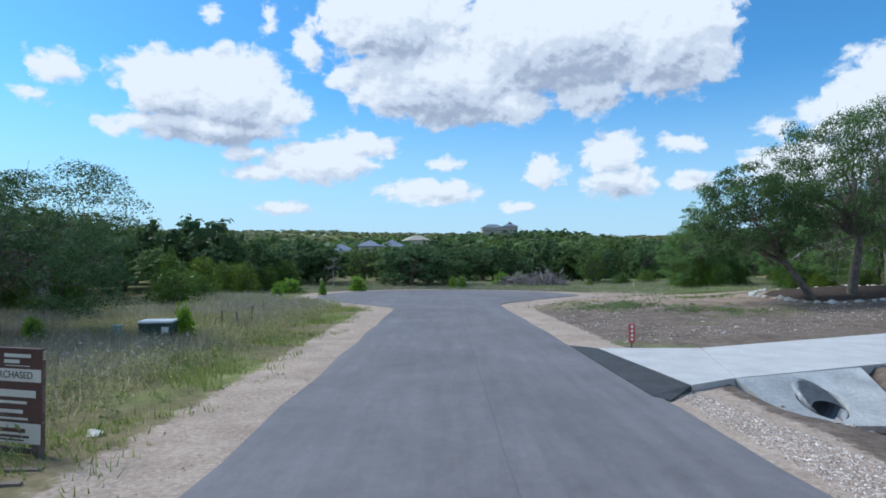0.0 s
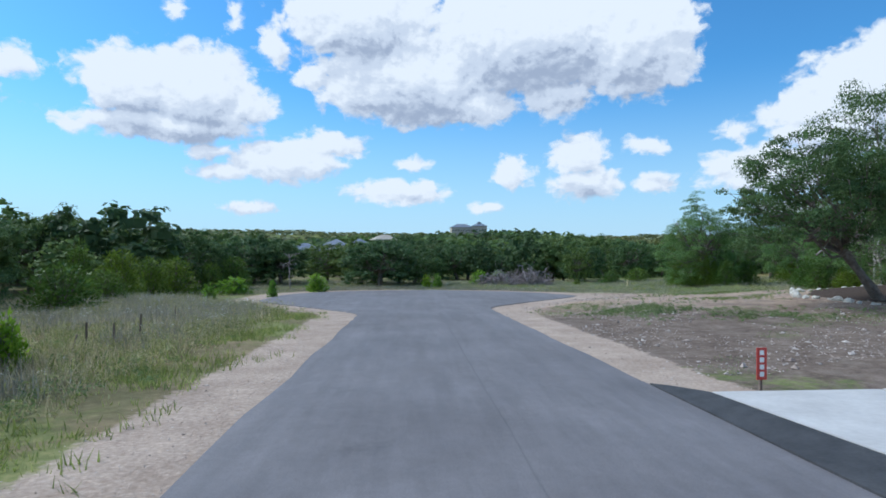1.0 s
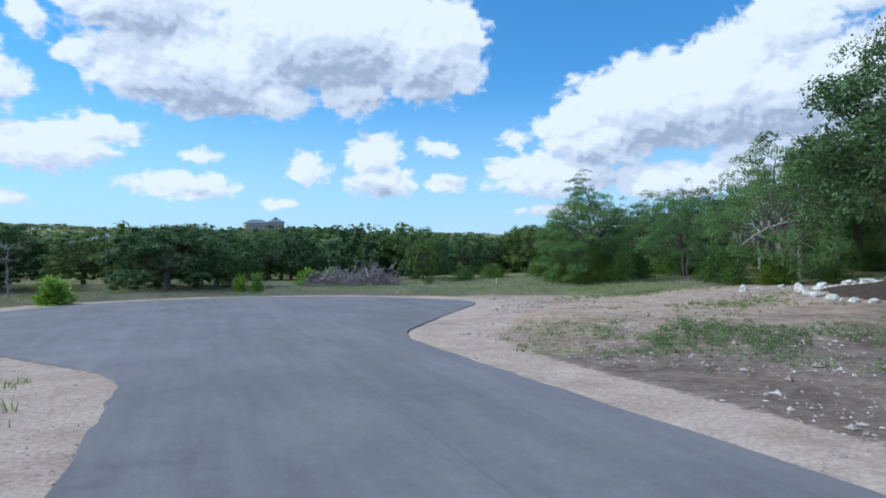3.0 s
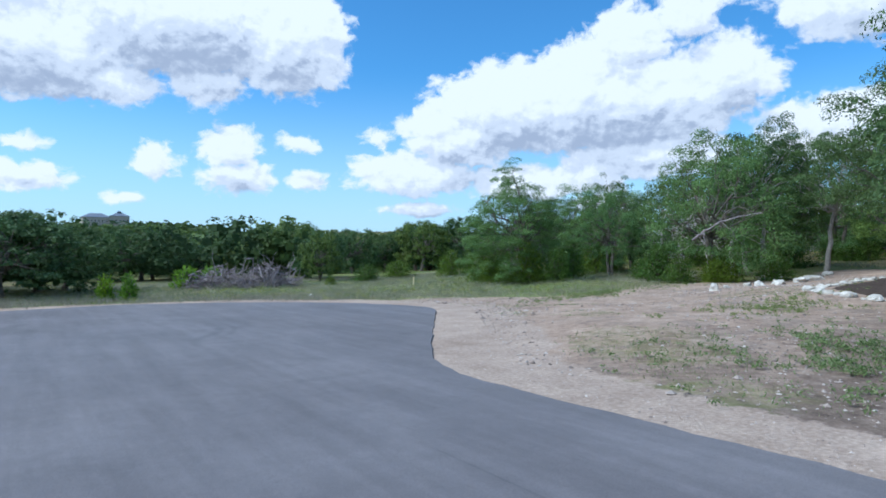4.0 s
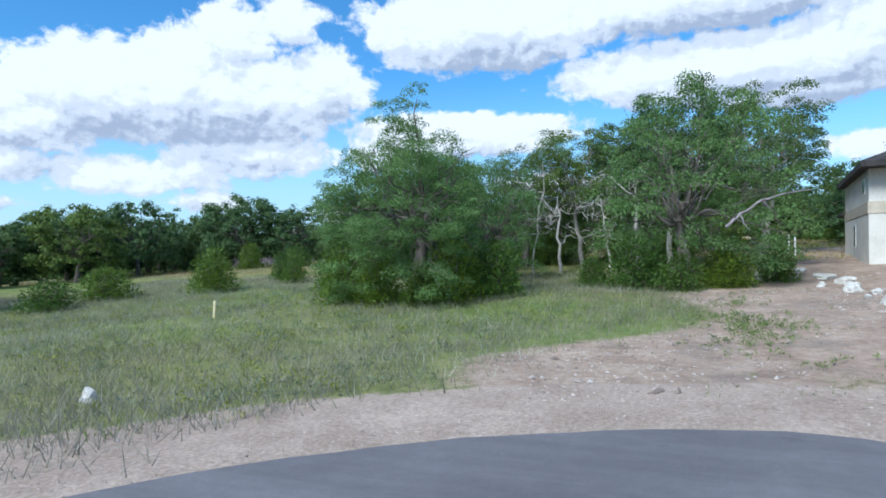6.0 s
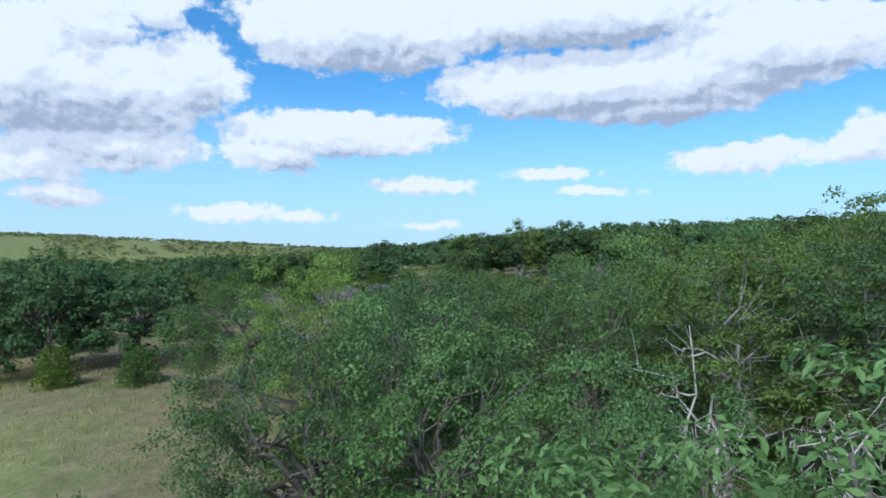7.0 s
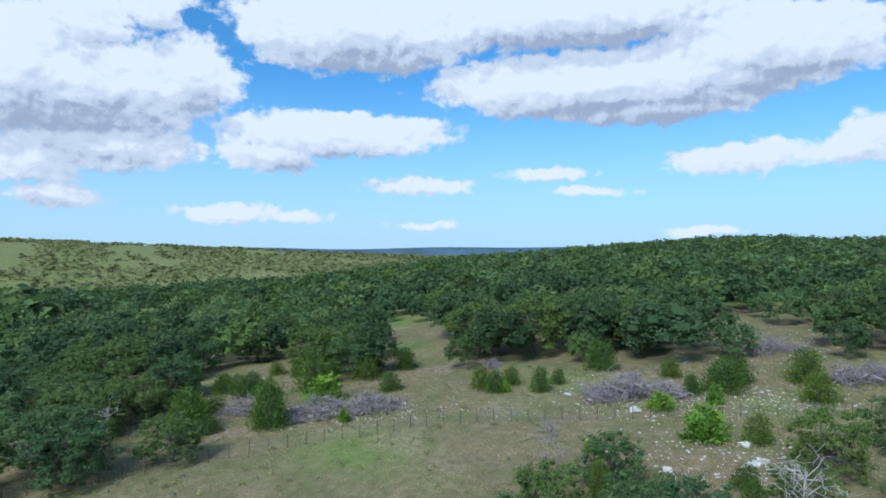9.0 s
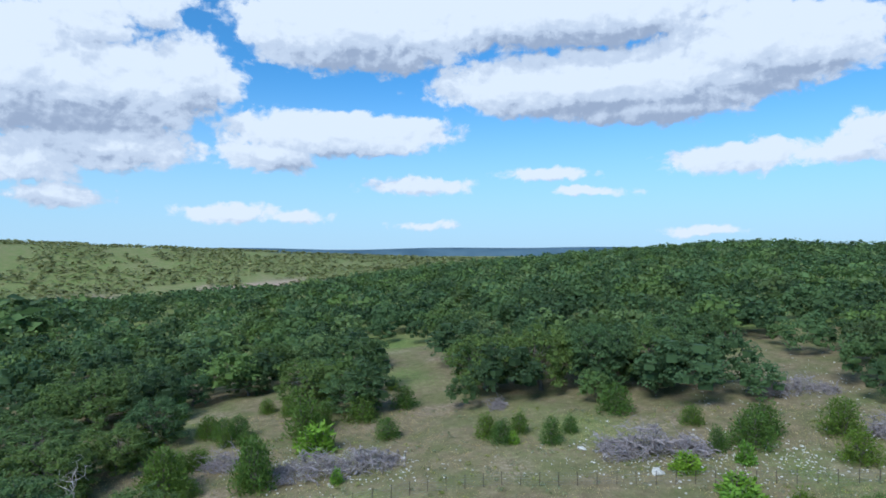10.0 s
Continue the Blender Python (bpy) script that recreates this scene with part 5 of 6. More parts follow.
# ---- stones ----
def stone_mesh(seed, size, flat=0.6):
    r = np.random.default_rng(seed)
    bm = bmesh.new()
    bmesh.ops.create_icosphere(bm, subdivisions=3, radius=1.0)
    off = Vector(r.uniform(-9, 9, 3))
    sc = r.uniform(0.75, 1.3, 3)
    for v in bm.verts:
        f = 0.72 + 0.5 * noise.noise(v.co * 0.9 + off) + 0.16 * noise.noise(v.co * 3.1 + off)
        c = v.co * f
        # facets: clip against a few random planes
        v.co = Vector((c.x * sc[0], c.y * sc[1], c.z * sc[2] * flat)) * size
    for _ in range(6):
        d = Vector(r.normal(size=3)).normalized()
        lim = size * r.uniform(0.48, 0.62)
        for v in bm.verts:
            t = v.co.dot(d) - lim
            if t > 0:
                v.co -= d * t
    return bm


for k, (x, y, s, f) in enumerate(((24.3, 46.9, 0.36, 0.8), (25.6, 47.1, 0.20, 0.6), (26.6, 46.6, 0.28, 0.7), (28.2, 46.9, 0.42, 0.7), (29.6, 46.6, 0.50, 0.7), (31.4, 46.4, 0.62, 0.5), (33.4, 46.7, 0.60, 0.45),
                                  (33.2, 49.4, 0.46, 0.6), (34.6, 49.2, 0.30, 0.6), (36.2, 47.2, 0.5, 0.4), (30.6, 47.4, 0.26, 0.7), (10.4, 61.9, 0.24, 0.8), (35.6, 50.3, 0.35, 0.6), (-5.0, 8.85, 0.20, 0.22))):
    ob = part("boulder", stone_mesh(200 + k, s, f), LIMESTONE, smooth=False)
    ob.matrix_basis = pose(x, y, gz(x, y) + 0.12 * s, 0, 0, 57 * k)
    tagged(ob, "pale rough limestone boulder on bare soil", "rock", "pale boulders")
for k, (x, y, s, f) in enumerate(((106.6, 96.3, 0.9, 0.4), (111.6, 86.4, 0.8, 0.4), (108.5, 56.5, 0.8, 0.9), (115.5, 63.5, 0.8, 0.4), (92.7, 49.0, 0.9, 0.6), (93.6, 48.2, 0.7, 0.6), (92.0, 50.0, 0.6, 0.6), (97.4, 48.3, 0.7, 0.5), (91.7, 56.2, 0.6, 0.5),
                                  (109.0, 91.0, 0.6, 0.4), (112.8, 83.5, 0.5, 0.4), (107.8, 93.8, 0.6, 0.4), (113.5, 61.0, 0.5, 0.4))):
    ob = part("boulder", stone_mesh(260 + k, s, f), LIMESTONE, smooth=False)
    ob.matrix_basis = pose(x, y, gz(x, y) + 0.10 * s, 0, 0, 71 * k)
    tagged(ob, "white limestone slab lying in dry grass", "rock", "white stones of the clearing")


def pebbles(name, seed, x, y, size, material, label):
    """Loose stones in one mesh: eight-sided chips, each turned and stretched."""
    r = np.random.default_rng(seed)
    base = np.array([(1, 0, 0), (-1, 0, 0), (0, 1, 0), (0, -1, 0), (0, 0, 1), (0, 0, -0.6)], float)
    tri = np.array([(0, 2, 4), (2, 1, 4), (1, 3, 4), (3, 0, 4), (2, 0, 5), (1, 2, 5), (3, 1, 5), (0, 3, 5)])
    n = len(x)
    v = base[None] * r.uniform(0.5, 1.3, (n, 6, 1)) * r.uniform(0.6, 1.25, (n, 1, 3)) * np.array([1, 1, 0.6])
    a = r.uniform(0, 2 * np.pi, n)
    c, s = np.cos(a)[:, None], np.sin(a)[:, None]
    v = np.stack([v[..., 0] * c - v[..., 1] * s, v[..., 0] * s + v[..., 1] * c, v[..., 2]], -1) * size[:, None, None]
    v += np.stack([x, y, ground_height(x, y) + size * 0.12], -1)[:, None]
    f = (tri[None] + 6 * np.arange(n)[:, None, None]).reshape(-1, 3)
    ob = mesh_object(name, v.reshape(-1, 3), f, material)
    return tagged(ob, label, "gravel", kind="stuff")


def island_stone(name, gain):
    k = Mat(name, rough=0.9, spec=0.2)
    tone = k.ramp(k.island(), (0.0, (0.20 * gain, 0.155 * gain, 0.13 * gain)), (0.6, (0.40 * gain, 0.335 * gain, 0.29 * gain)), (1.0, (0.56 * gain, 0.50 * gain, 0.45 * gain)))
    k.color(k.mix(0.4, tone, k.ramp(k.noise(30, 3.0), (0.3, 0.3), (0.7, 0.7)), "OVERLAY"))
    return k.m


CHIPS = island_stone("gravel_chips", 1.0)
CHIPS_PALE = island_stone("crushed_stone", 1.35)
r = np.random.default_rng(301)
x, y = r.uniform(-14, 18, 60000), r.uniform(0, 64, 60000)
d = road_distance(x, y)
m = (d > 0.02) & (d < 2.2) & (r.random(60000) < np.exp(-((d - 0.6) / 0.9) ** 2))
x, y = x[m][:9000], y[m][:9000]
pebbles("gravel", 302, x, y, r.uniform(0.007, 0.022, len(x)) * (1 + (r.random(len(x)) > 0.96)), CHIPS, "loose limestone gravel along the edge of the asphalt")
x, y = r.uniform(4.6, 36, 60000), r.uniform(8, 58, 60000)
m = (lot_zone(x, y) > 0.6) & (road_distance(x, y) > 1.5) & (bumps(x, y, 2.2) + 0.5 * bumps(x, y, 0.8) > r.uniform(-0.7, 1.2, 60000)) & ~((np.abs(y - 15.2 - 0.42 * (x - 5)) < 3.8))
x, y = x[m][:20000], y[m][:20000]
pebbles("rubble", 303, x, y, r.uniform(0.012, 0.05, len(x)) * (1 + 1.5 * (r.random(len(x)) > 0.96)), CHIPS, "broken limestone rubble over the cleared lot")
x = np.concatenate([r.normal(110, 3.5, 500), r.normal(113, 4, 800), r.normal(94, 5, 350), r.normal(140, 14, 400)])
y = np.concatenate([r.normal(91, 6, 500), r.normal(50, 9, 800), r.normal(50, 5, 350), r.normal(34, 10, 400)])
pebbles("rubble", 304, x, y, r.uniform(0.05, 0.20, len(x)), LIMESTONE, "white limestone rubble scattered in the clearing")
# coarse white riprap below the driveway
x, y = r.uniform(4.35, 6.2, 6500), r.uniform(5.5, 12.4, 6500)
m = ((x - 4.35) < 0.35 + 0.16 * (13 - y)) & (road_distance(x, y) > 0.05)
pebbles("gravel", 305, x[m], y[m], r.uniform(0.012, 0.034, m.sum()), CHIPS_PALE, "pale crushed stone below the driveway edge")


# ---- dead wood ----
def branch_mesh(seed):
    """One bleached branch about two metres long, with side shoots."""
    r = np.random.default_rng(seed)
    p = bent(r, (-1, 0, 0), (1, 0, 0), r.normal(0, 0.25), 7, 0.35)
    pieces = [tube(p, np.linspace(0.055, 0.014, 7), 5)]
    for k in range(4):
        i = int(r.integers(2, 6))
        d = r.normal(size=3) * 0.35 + np.array([0.35, 0, 0])
        pieces.append(tube(bent(r, p[i], p[i] + d, 0.05, 4, 0.3), np.linspace(0.024, 0.006, 4), 4))
    v, f = joined(pieces)
    ob = mesh_object("branch", v, f, DEADWOOD, smooth=True)
    me = ob.data
    bpy.data.objects.remove(ob)
    return me


BRANCHES = [branch_mesh(380 + k) for k in range(12)]


def brush_pile(x, y, length, depth, height, turn, seed, count):
    r = np.random.default_rng(seed)
    pile = empty("brush_pile", pose(x, y, gz(x, y), 0, 0, turn), "heap of grey cut branches on dry grass", "brush pile", "brush piles")

    def spot():
        u, v = r.uniform(-1, 1), r.uniform(-1, 1)
        mound = (1 - u * u) ** 0.5 * (1 - v * v) ** 0.7 * (0.75 + 0.25 * math.sin(u * 7 + seed))
        return np.array([u * length / 2, v * depth / 2, height * mound * r.uniform(0.1, 1.0) + 0.05])

    for k in range(count // 5):
        c = spot()
        s = r.uniform(0.7, 1.6) * (0.55 + 0.2 * height)
        ob = new("branch", BRANCHES[int(r.integers(0, 12))])
        ob.parent = pile
        ob.matrix_basis = Matrix.LocRotScale(Vector(c), Euler((r.uniform(0, 6.3), r.normal(-0.15, 0.4), r.normal(0.2, 1.0))), (s, s, s))
    pieces = []
    for _ in range(count):
        c = spot()
        a = r.normal(0.2, 1.0)
        d = np.array([math.cos(a), math.sin(a), r.normal(0.15, 0.4)])
        ln = r.uniform(0.5, 1.4) * (0.5 + 0.25 * height)
        p = bent(r, c - d * ln / 2, c + d * ln / 2, r.normal(0, 0.15), 4, 0.35)
        p[:, 2] = np.maximum(p[:, 2], 0.02)
        w = r.uniform(0.012, 0.035)
        pieces.append(tube(p, np.linspace(w, w * 0.35, 4), 4))
    vv, ff = joined(pieces)
    tagged(mesh_object("brushwood", vv, ff, DEADWOOD, pile, smooth=True), kind="stuff")
    return pile


for k, (x, y, ln, dp, h, turn, n) in enumerate((
        (10.6, 75.8, 8.2, 4.0, 1.6, 8, 480), (108.8, 90.0, 15.0, 4.5, 2.3, 118, 620), (109.7, 103.5, 4.5, 3.0, 2.2, 100, 200), (114.5, 55.6, 11.5, 5.0, 3.0, 95, 560), (138.0, 32.2, 12.0, 5.0, 2.2, 100, 420),
        (120.5, 27.0, 9.0, 4.0, 2.6, 110, 360), (74.2, 84.8, 7.0, 4.2, 1.7, 78, 460), (70.0, 106.0, 5.0, 3.0, 1.4, 60, 200), (95.0, 121.0, 5.0, 3.0, 1.6, 60, 180), (86.0, 118.0, 4.0, 3.0, 1.3, 10, 150), (133.0, 74.0, 3.0, 2.0, 1.4, 0, 120))):
    brush_pile(x, y, ln, dp, h * 1.15, turn, 400 + k, n)


def bare_tree(x, y, height, seed, material, label, lean=0.1, forks=9, base=None, wide=0.35):
    r = np.random.default_rng(seed)
    base = base or height * 0.022
    topp = np.array([lean * height, 0.05 * height * r.normal(), height])
    trunk = bent(r, (0, 0, -0.2), topp, 0, 9, 0.05)
    ob = empty("dead_tree", pose(x, y, gz(x, y), 0, 0, float(r.uniform(0, 360))), label, "tree", "bare dead trees")
    v, f = tube(trunk, np.linspace(base, base * 0.25, 9), 8)
    mesh_object("trunk", v, f, material, ob, smooth=True)
    pieces = []
    for k in range(forks):
        i = int(r.integers(3, 8))
        a = r.uniform(0, 2 * np.pi)
        ln = height * wide * r.uniform(0.5, 1.0)
        e = trunk[i] + np.array([math.cos(a), math.sin(a), r.uniform(-0.2, 0.8)]) * ln
        p = bent(r, trunk[i], e, 0.1, 6, 0.4)
        pieces.append(tube(p, np.linspace(base * 0.45, 0.008, 6), 5))
        for _ in range(5):
            j = int(r.integers(2, 6))
            q = p[j] + r.normal(size=3) * ln * 0.28
            pieces.append(tube(bent(r, p[j], q, 0.03, 4, 0.4), np.linspace(base * 0.18, 0.004, 4), 4))
    v, f = joined(pieces)
    mesh_object("crown", v, f, material, ob, smooth=True)
    return ob


bare_tree(-11.4, 63.8, 3.2, 501, DEADWOOD, "small leafless grey snag before the woods", 0.05, 10)
bare_tree(-17.0, 26.5, 2.6, 502, DEADWOOD, "leafless grey sapling at the wood's edge", 0.2, 12)
bare_tree(36.2, 54.4, 5.6, 503, PALE_BARK, "bleached bare trunk with broken limbs among oaks", 0.05, 8, 0.13)
bare_tree(36.0, 52.9, 7.0, 504, PALE_BARK, "tall bleached bare trunk among oaks", 0.02, 6, 0.17)
bare_tree(39.2, 59.0, 4.6, 505, PALE_BARK, "bleached bare trunk among oaks", 0.04, 6, 0.12)
bare_tree(38.2, 56.0, 4.2, 506, PALE_BARK, "leafless pale tree with spreading twigs", 0.15, 14, 0.08, 0.6)
bare_tree(38.3, 60.4, 6.6, 507, PALE_BARK, "dead pale tree with forked limbs above the canopy", 0.10, 12, 0.060, 0.30)
bare_tree(79.0, 50.5, 5.4, 508, PALE_BARK, "dead pale tree with tangled twigs", 0.1, 16, 0.1, 0.5)
bare_tree(90.0, 66.5, 4.8, 509, DEADWOOD, "leafless grey tree in the scrub", 0.1, 14, 0.09, 0.5)
bare_tree(98.0, 113.0, 4.4, 510, PALE_BARK, "leafless grey tree in the scrub", 0.1, 12, 0.08, 0.5)


def limb(name, pts, w, tree):
    """A bleached dead limb given in the place, made part of the tree that bears it."""
    inv = tree.matrix_basis.inverted()
    local = np.array([inv @ Vector(p) for p in pts])
    fine = np.concatenate([np.linspace(local[i], local[i + 1], 4, endpoint=False) for i in range(len(local) - 1)] + [local[-1:]])
    jig = np.random.default_rng(len(fine) + int(w * 1000)).normal(0, w * 0.45, fine.shape)
    jig[0] = 0
    v, f = tube(fine + jig, np.linspace(w, w * 0.3, len(fine)), 7)
    ob = mesh_object(name, v, f, DEADWOOD, tree, smooth=True)
    ob["label"] = "bleached dead limb"


oak_by_lot = min((o for o in scene.objects if o.name.startswith("oak_tree")), key=lambda o: (o.matrix_basis.translation - Vector((32.4, 52.4, o.matrix_basis.translation.z))).length)
limb("dead_limb", [(28.59, 50.93, 2.24), (28.87, 50.38, 2.72), (29.25, 49.62, 3.25), (29.69, 48.76, 3.53), (30.16, 47.85, 3.64)], 0.058, oak_by_lot)
limb("dead_limb", [(29.25, 49.62, 3.25), (29.5, 49.1, 2.7), (29.6, 48.95, 2.2)], 0.035, oak_by_lot)
limb("dead_limb", [(28.87, 50.38, 2.72), (28.7, 50.3, 2.35), (28.6, 50.1, 2.1)], 0.03, oak_by_lot)
limb("dead_limb", [(25.6, 63.1, 2.2), (24.6, 63.2, 3.3), (24.17, 63.33, 4.24), (24.05, 63.58, 4.75), (24.0, 63.72, 5.0), (23.97, 63.90, 5.12), (23.9, 64.10, 5.17)], 0.07, hero)
limb("dead_limb", [(24.0, 63.72, 5.0), (24.02, 63.55, 5.15), (24.0, 63.42, 5.24), (23.95, 63.52, 5.40)], 0.04, hero)



# ---- wire fence across the clearing ----
fence = empty("wire_fence", Matrix.Identity(4), "long wire fence on thin steel posts across the clearing", "fence")
line = np.array([(84.0, 112.5), (88.5, 105.0), (92.7, 98.5), (96.5, 92.0), (100.0, 85.8), (103.8, 79.0), (105.4, 72.0), (105.8, 58.0), (106.8, 41.0), (108.0, 20.0), (109.0, 4.0)])
seg = np.linalg.norm(np.diff(line, axis=0), axis=1)
along = np.concatenate([[0], np.cumsum(seg)])
stops = np.arange(0, along[-1], 1.85)
fx, fy = np.interp(stops, along, line[:, 0]), np.interp(stops, along, line[:, 1])
fz = ground_height(fx, fy)
bm = boxed(-0.028, 0.028, -0.022, 0.022, -0.3, 1.32)
box(bm, -0.035, 0.035, -0.03, 0.03, 1.30, 1.36)
first = part("post", bm, DARK_STEEL, fence)
for k, (x, y, z) in enumerate(zip(fx, fy, fz)):
    ob = first if k == 0 else new("post", first.data)
    ob.parent = fence
    ob.matrix_basis = pose(x, y, z, 2 * math.sin(k * 2.2), 2 * math.cos(k * 1.3), 17 * k)
for h in (0.15, 0.42, 0.70, 0.98, 1.25):
    pts = np.stack([fx, fy, fz + h + 0.015 * np.sin(np.arange(len(fx)) * 1.7 + h * 9)], -1)
    v, f = tube(pts, np.full(len(pts), 0.007), 4)
    mesh_object("wire", v, f, STEEL, fence)


# ---- buildings ----
def hip_roof(bm, x0, x1, y0, y1, z, rise, over=0.55, thick=0.18):
    x0, x1, y0, y1 = x0 - over, x1 + over, y0 - over, y1 + over
    run = min(x1 - x0, y1 - y0) / 2
    if x1 - x0 > y1 - y0:
        ridge = ((x0 + run, (y0 + y1) / 2), (x1 - run, (y0 + y1) / 2))
    else:
        ridge = (((x0 + x1) / 2, y0 + run), ((x0 + x1) / 2, y1 - run))
    eave = [(x0, y0), (x1, y0), (x1, y1), (x0, y1)]
    lo = [bm.verts.new((x, y, z)) for x, y in eave]
    up = [bm.verts.new((x, y, z + thick)) for x, y in eave]
    a, b = (bm.verts.new((x, y, z + thick + rise)) for x, y in ridge)
    bm.faces.new(lo[::-1])
    for i in range(4):
        bm.faces.new((lo[i], lo[(i + 1) % 4], up[(i + 1) % 4], up[i]))
    if x1 - x0 > y1 - y0:
        bm.faces.new((up[0], up[1], b, a))
        bm.faces.new((up[1], up[2], b))
        bm.faces.new((up[2], up[3], a, b))
        bm.faces.new((up[3], up[0], a))
    else:
        bm.faces.new((up[0], up[1], a))
        bm.faces.new((up[1], up[2], b, a))
        bm.faces.new((up[2], up[3], b))
        bm.faces.new((up[3], up[0], a, b))
    return bm


# new house beside the lot
hx, hy = 38.2, 43.9
hz = gz(37, 44)
villa = empty("house", pose(hx, hy, hz, 0, 0, -8), "new two-storey house in off-white stucco under dark shingles", "house")
part("wall", boxed(0, 12, -11, 0, -0.6, 2.55, bevel=0.02), STUCCO, villa, "off-white stucco wall")
part("band", boxed(-0.03, 12.03, -11.03, 0.03, 2.55, 3.15, bevel=0.03), STONE_BAND, villa, "buff stone band")
part("wall", boxed(0.02, 11.98, -10.98, -0.02, 3.15, 4.75, bevel=0.02), STUCCO, villa, "off-white stucco wall")
bay = part("bay", boxed(-0.75, 0.02, -8.5, -1.15, -0.6, 4.7, bevel=0.02), STUCCO, villa, "stepped-out stucco bay")
part("roof", hip_roof(bmesh.new(), -0.75, 12, -11, 0, 4.75, 2.6, 0.4, 0.28), SHINGLE, villa, "dark shingled hip roof")
part("roof", hip_roof(bmesh.new(), 12.0, 15.0, -7, -0.2, 3.0, 1.0, 0.4), SHINGLE, villa)
part("annex", boxed(12, 15, -7, -0.4, -0.6, 3.0, bevel=0.02), STUCCO, villa)
for x0, z0, z1 in ((1.2, 3.6, 4.35), (5.5, 0.9, 2.2)):
    win = part("window", boxed(x0, x0 + 0.8, -0.02, 0.035, z0, z1, bevel=0.008), WHITE_PAINT, villa)
    part("pane", boxed(x0 + 0.06, x0 + 0.74, 0.036, 0.04, z0 + 0.06, z1 - 0.06), GLASS, win)
meter = part("meter_box", boxed(-0.96, -0.75, -1.75, -1.45, 0.55, 1.05, bevel=0.02), STEEL, villa, "grey electric meter box")
part("conduit", boxed(-0.80, -0.75, -1.64, -1.58, 1.05, 3.0, bevel=0.01), STEEL, meter)
door = part("door", boxed(-0.79, -0.745, -3.6, -2.6, 0.0, 2.1, bevel=0.01), WHITE_PAINT, villa)
part("handle", boxed(-0.84, -0.79, -2.75, -2.70, 0.98, 1.10, bevel=0.008), STEEL, door)
bm = bmesh.new()
rings = []
for ring in range(5):
    f = 1 - ring / 5
    row = []
    for k in range(40):
        a = 2 * math.pi * k / 40
        wob = 1 + 0.06 * math.sin(3 * a + 1) + 0.04 * math.sin(7 * a)
        x, y = 23.4 + 4.4 * f * wob * math.cos(a), 36.8 + 4.5 * f * wob * math.sin(a)
        row.append(bm.verts.new((x, y, gz(x, y) + (-0.12 if ring == 0 else 0.07 + 0.05 * noise.noise((x * 1.7, y * 1.7, 0))))))
    rings.append(row)
for a, b in zip(rings, rings[1:]):
    for k in range(40):
        bm.faces.new((a[k], a[(k + 1) % 40], b[(k + 1) % 40], b[k]))
bm.faces.new(rings[-1])
bmesh.ops.triangulate(bm, faces=[f for f in bm.faces if len(f.verts) > 4])
tagged(part("mulch_bed", bm, MULCH, smooth=True), "dark mulch bed edged with pale stones under an old oak", "flower bed")
edging = [part("edging_stone", stone_mesh(320 + k, 0.30, 0.55), LIMESTONE) for k in range(5)]
for k in range(58):
    a = 2 * math.pi * (k + 0.3 * math.sin(k * 5.1)) / 58
    wob = 1.02 + 0.06 * math.sin(3 * a + 1) + 0.04 * math.sin(7 * a)
    x, y = 23.4 + 4.4 * wob * math.cos(a), 36.8 + 4.5 * wob * math.sin(a)
    ob = edging[k] if k < 5 else new("edging_stone", edging[k % 5].data)
    q = 0.75 + 0.35 * math.sin(k * 2.7)
    ob.matrix_basis = pose(x, y, gz(x, y) + 0.03, 0, 0, 83 * k) @ Matrix.Diagonal((q, q, q, 1))
    tagged(ob, "rough pale limestone edging stone round the mulch bed", "rock", "edging stones")
for k, x in enumerate((41.0, 41.5)):
    vent = part("vent_pipe", boxed(-0.05, 0.05, -0.05, 0.05, -0.1, 1.25 + 0.15 * k, bevel=0.02), WHITE_PAINT)
    vent.matrix_basis = pose(x + 8, 45.3 + 0.3 * k, gz(x + 8, 45.3))
    tagged(vent, "white plastic pipe standing by the house", "pipe", "white pipes")


def far_house(az, dist, base, wide, deep, high, wall, roof, label, turn, storeys=1, cupola=False):
    x, y = dist * math.sin(radians(az)), dist * math.cos(radians(az))
    ob = empty("house", pose(x, y, base, 0, 0, turn), label, "house", "houses across the valley")
    part("wall", boxed(-wide / 2, wide / 2, -deep / 2, deep / 2, -6, high, bevel=0.03), wall, ob)
    part("roof", hip_roof(bmesh.new(), -wide / 2, wide / 2, -deep / 2, deep / 2, high, deep * 0.28, 0.7, 0.25), roof, ob)
    n = max(3, int(wide / 3))
    for s in range(storeys):
        for k in range(n):
            xx = -wide / 2 + wide * (k + 0.5) / n
            z0 = 0.9 + s * 3.0
            win = part("window", boxed(xx - 0.7, xx + 0.7, -deep / 2 - 0.06, -deep / 2 + 0.02, z0, z0 + 1.5, bevel=0.02), WHITE_PAINT, ob)
            part("pane", boxed(xx - 0.6, xx + 0.6, -deep / 2 - 0.075, -deep / 2 - 0.061, z0 + 0.1, z0 + 1.4), GLASS, win)
    if cupola:
        part("cupola", boxed(-1.5, 1.5, -1.5, 1.5, high + 1, high + 4.2, bevel=0.05), wall, ob)
        part("cupola_roof", hip_roof(bmesh.new(), -1.5, 1.5, -1.5, 1.5, high + 4.2, 1.2, 0.8, 0.2), roof, ob)


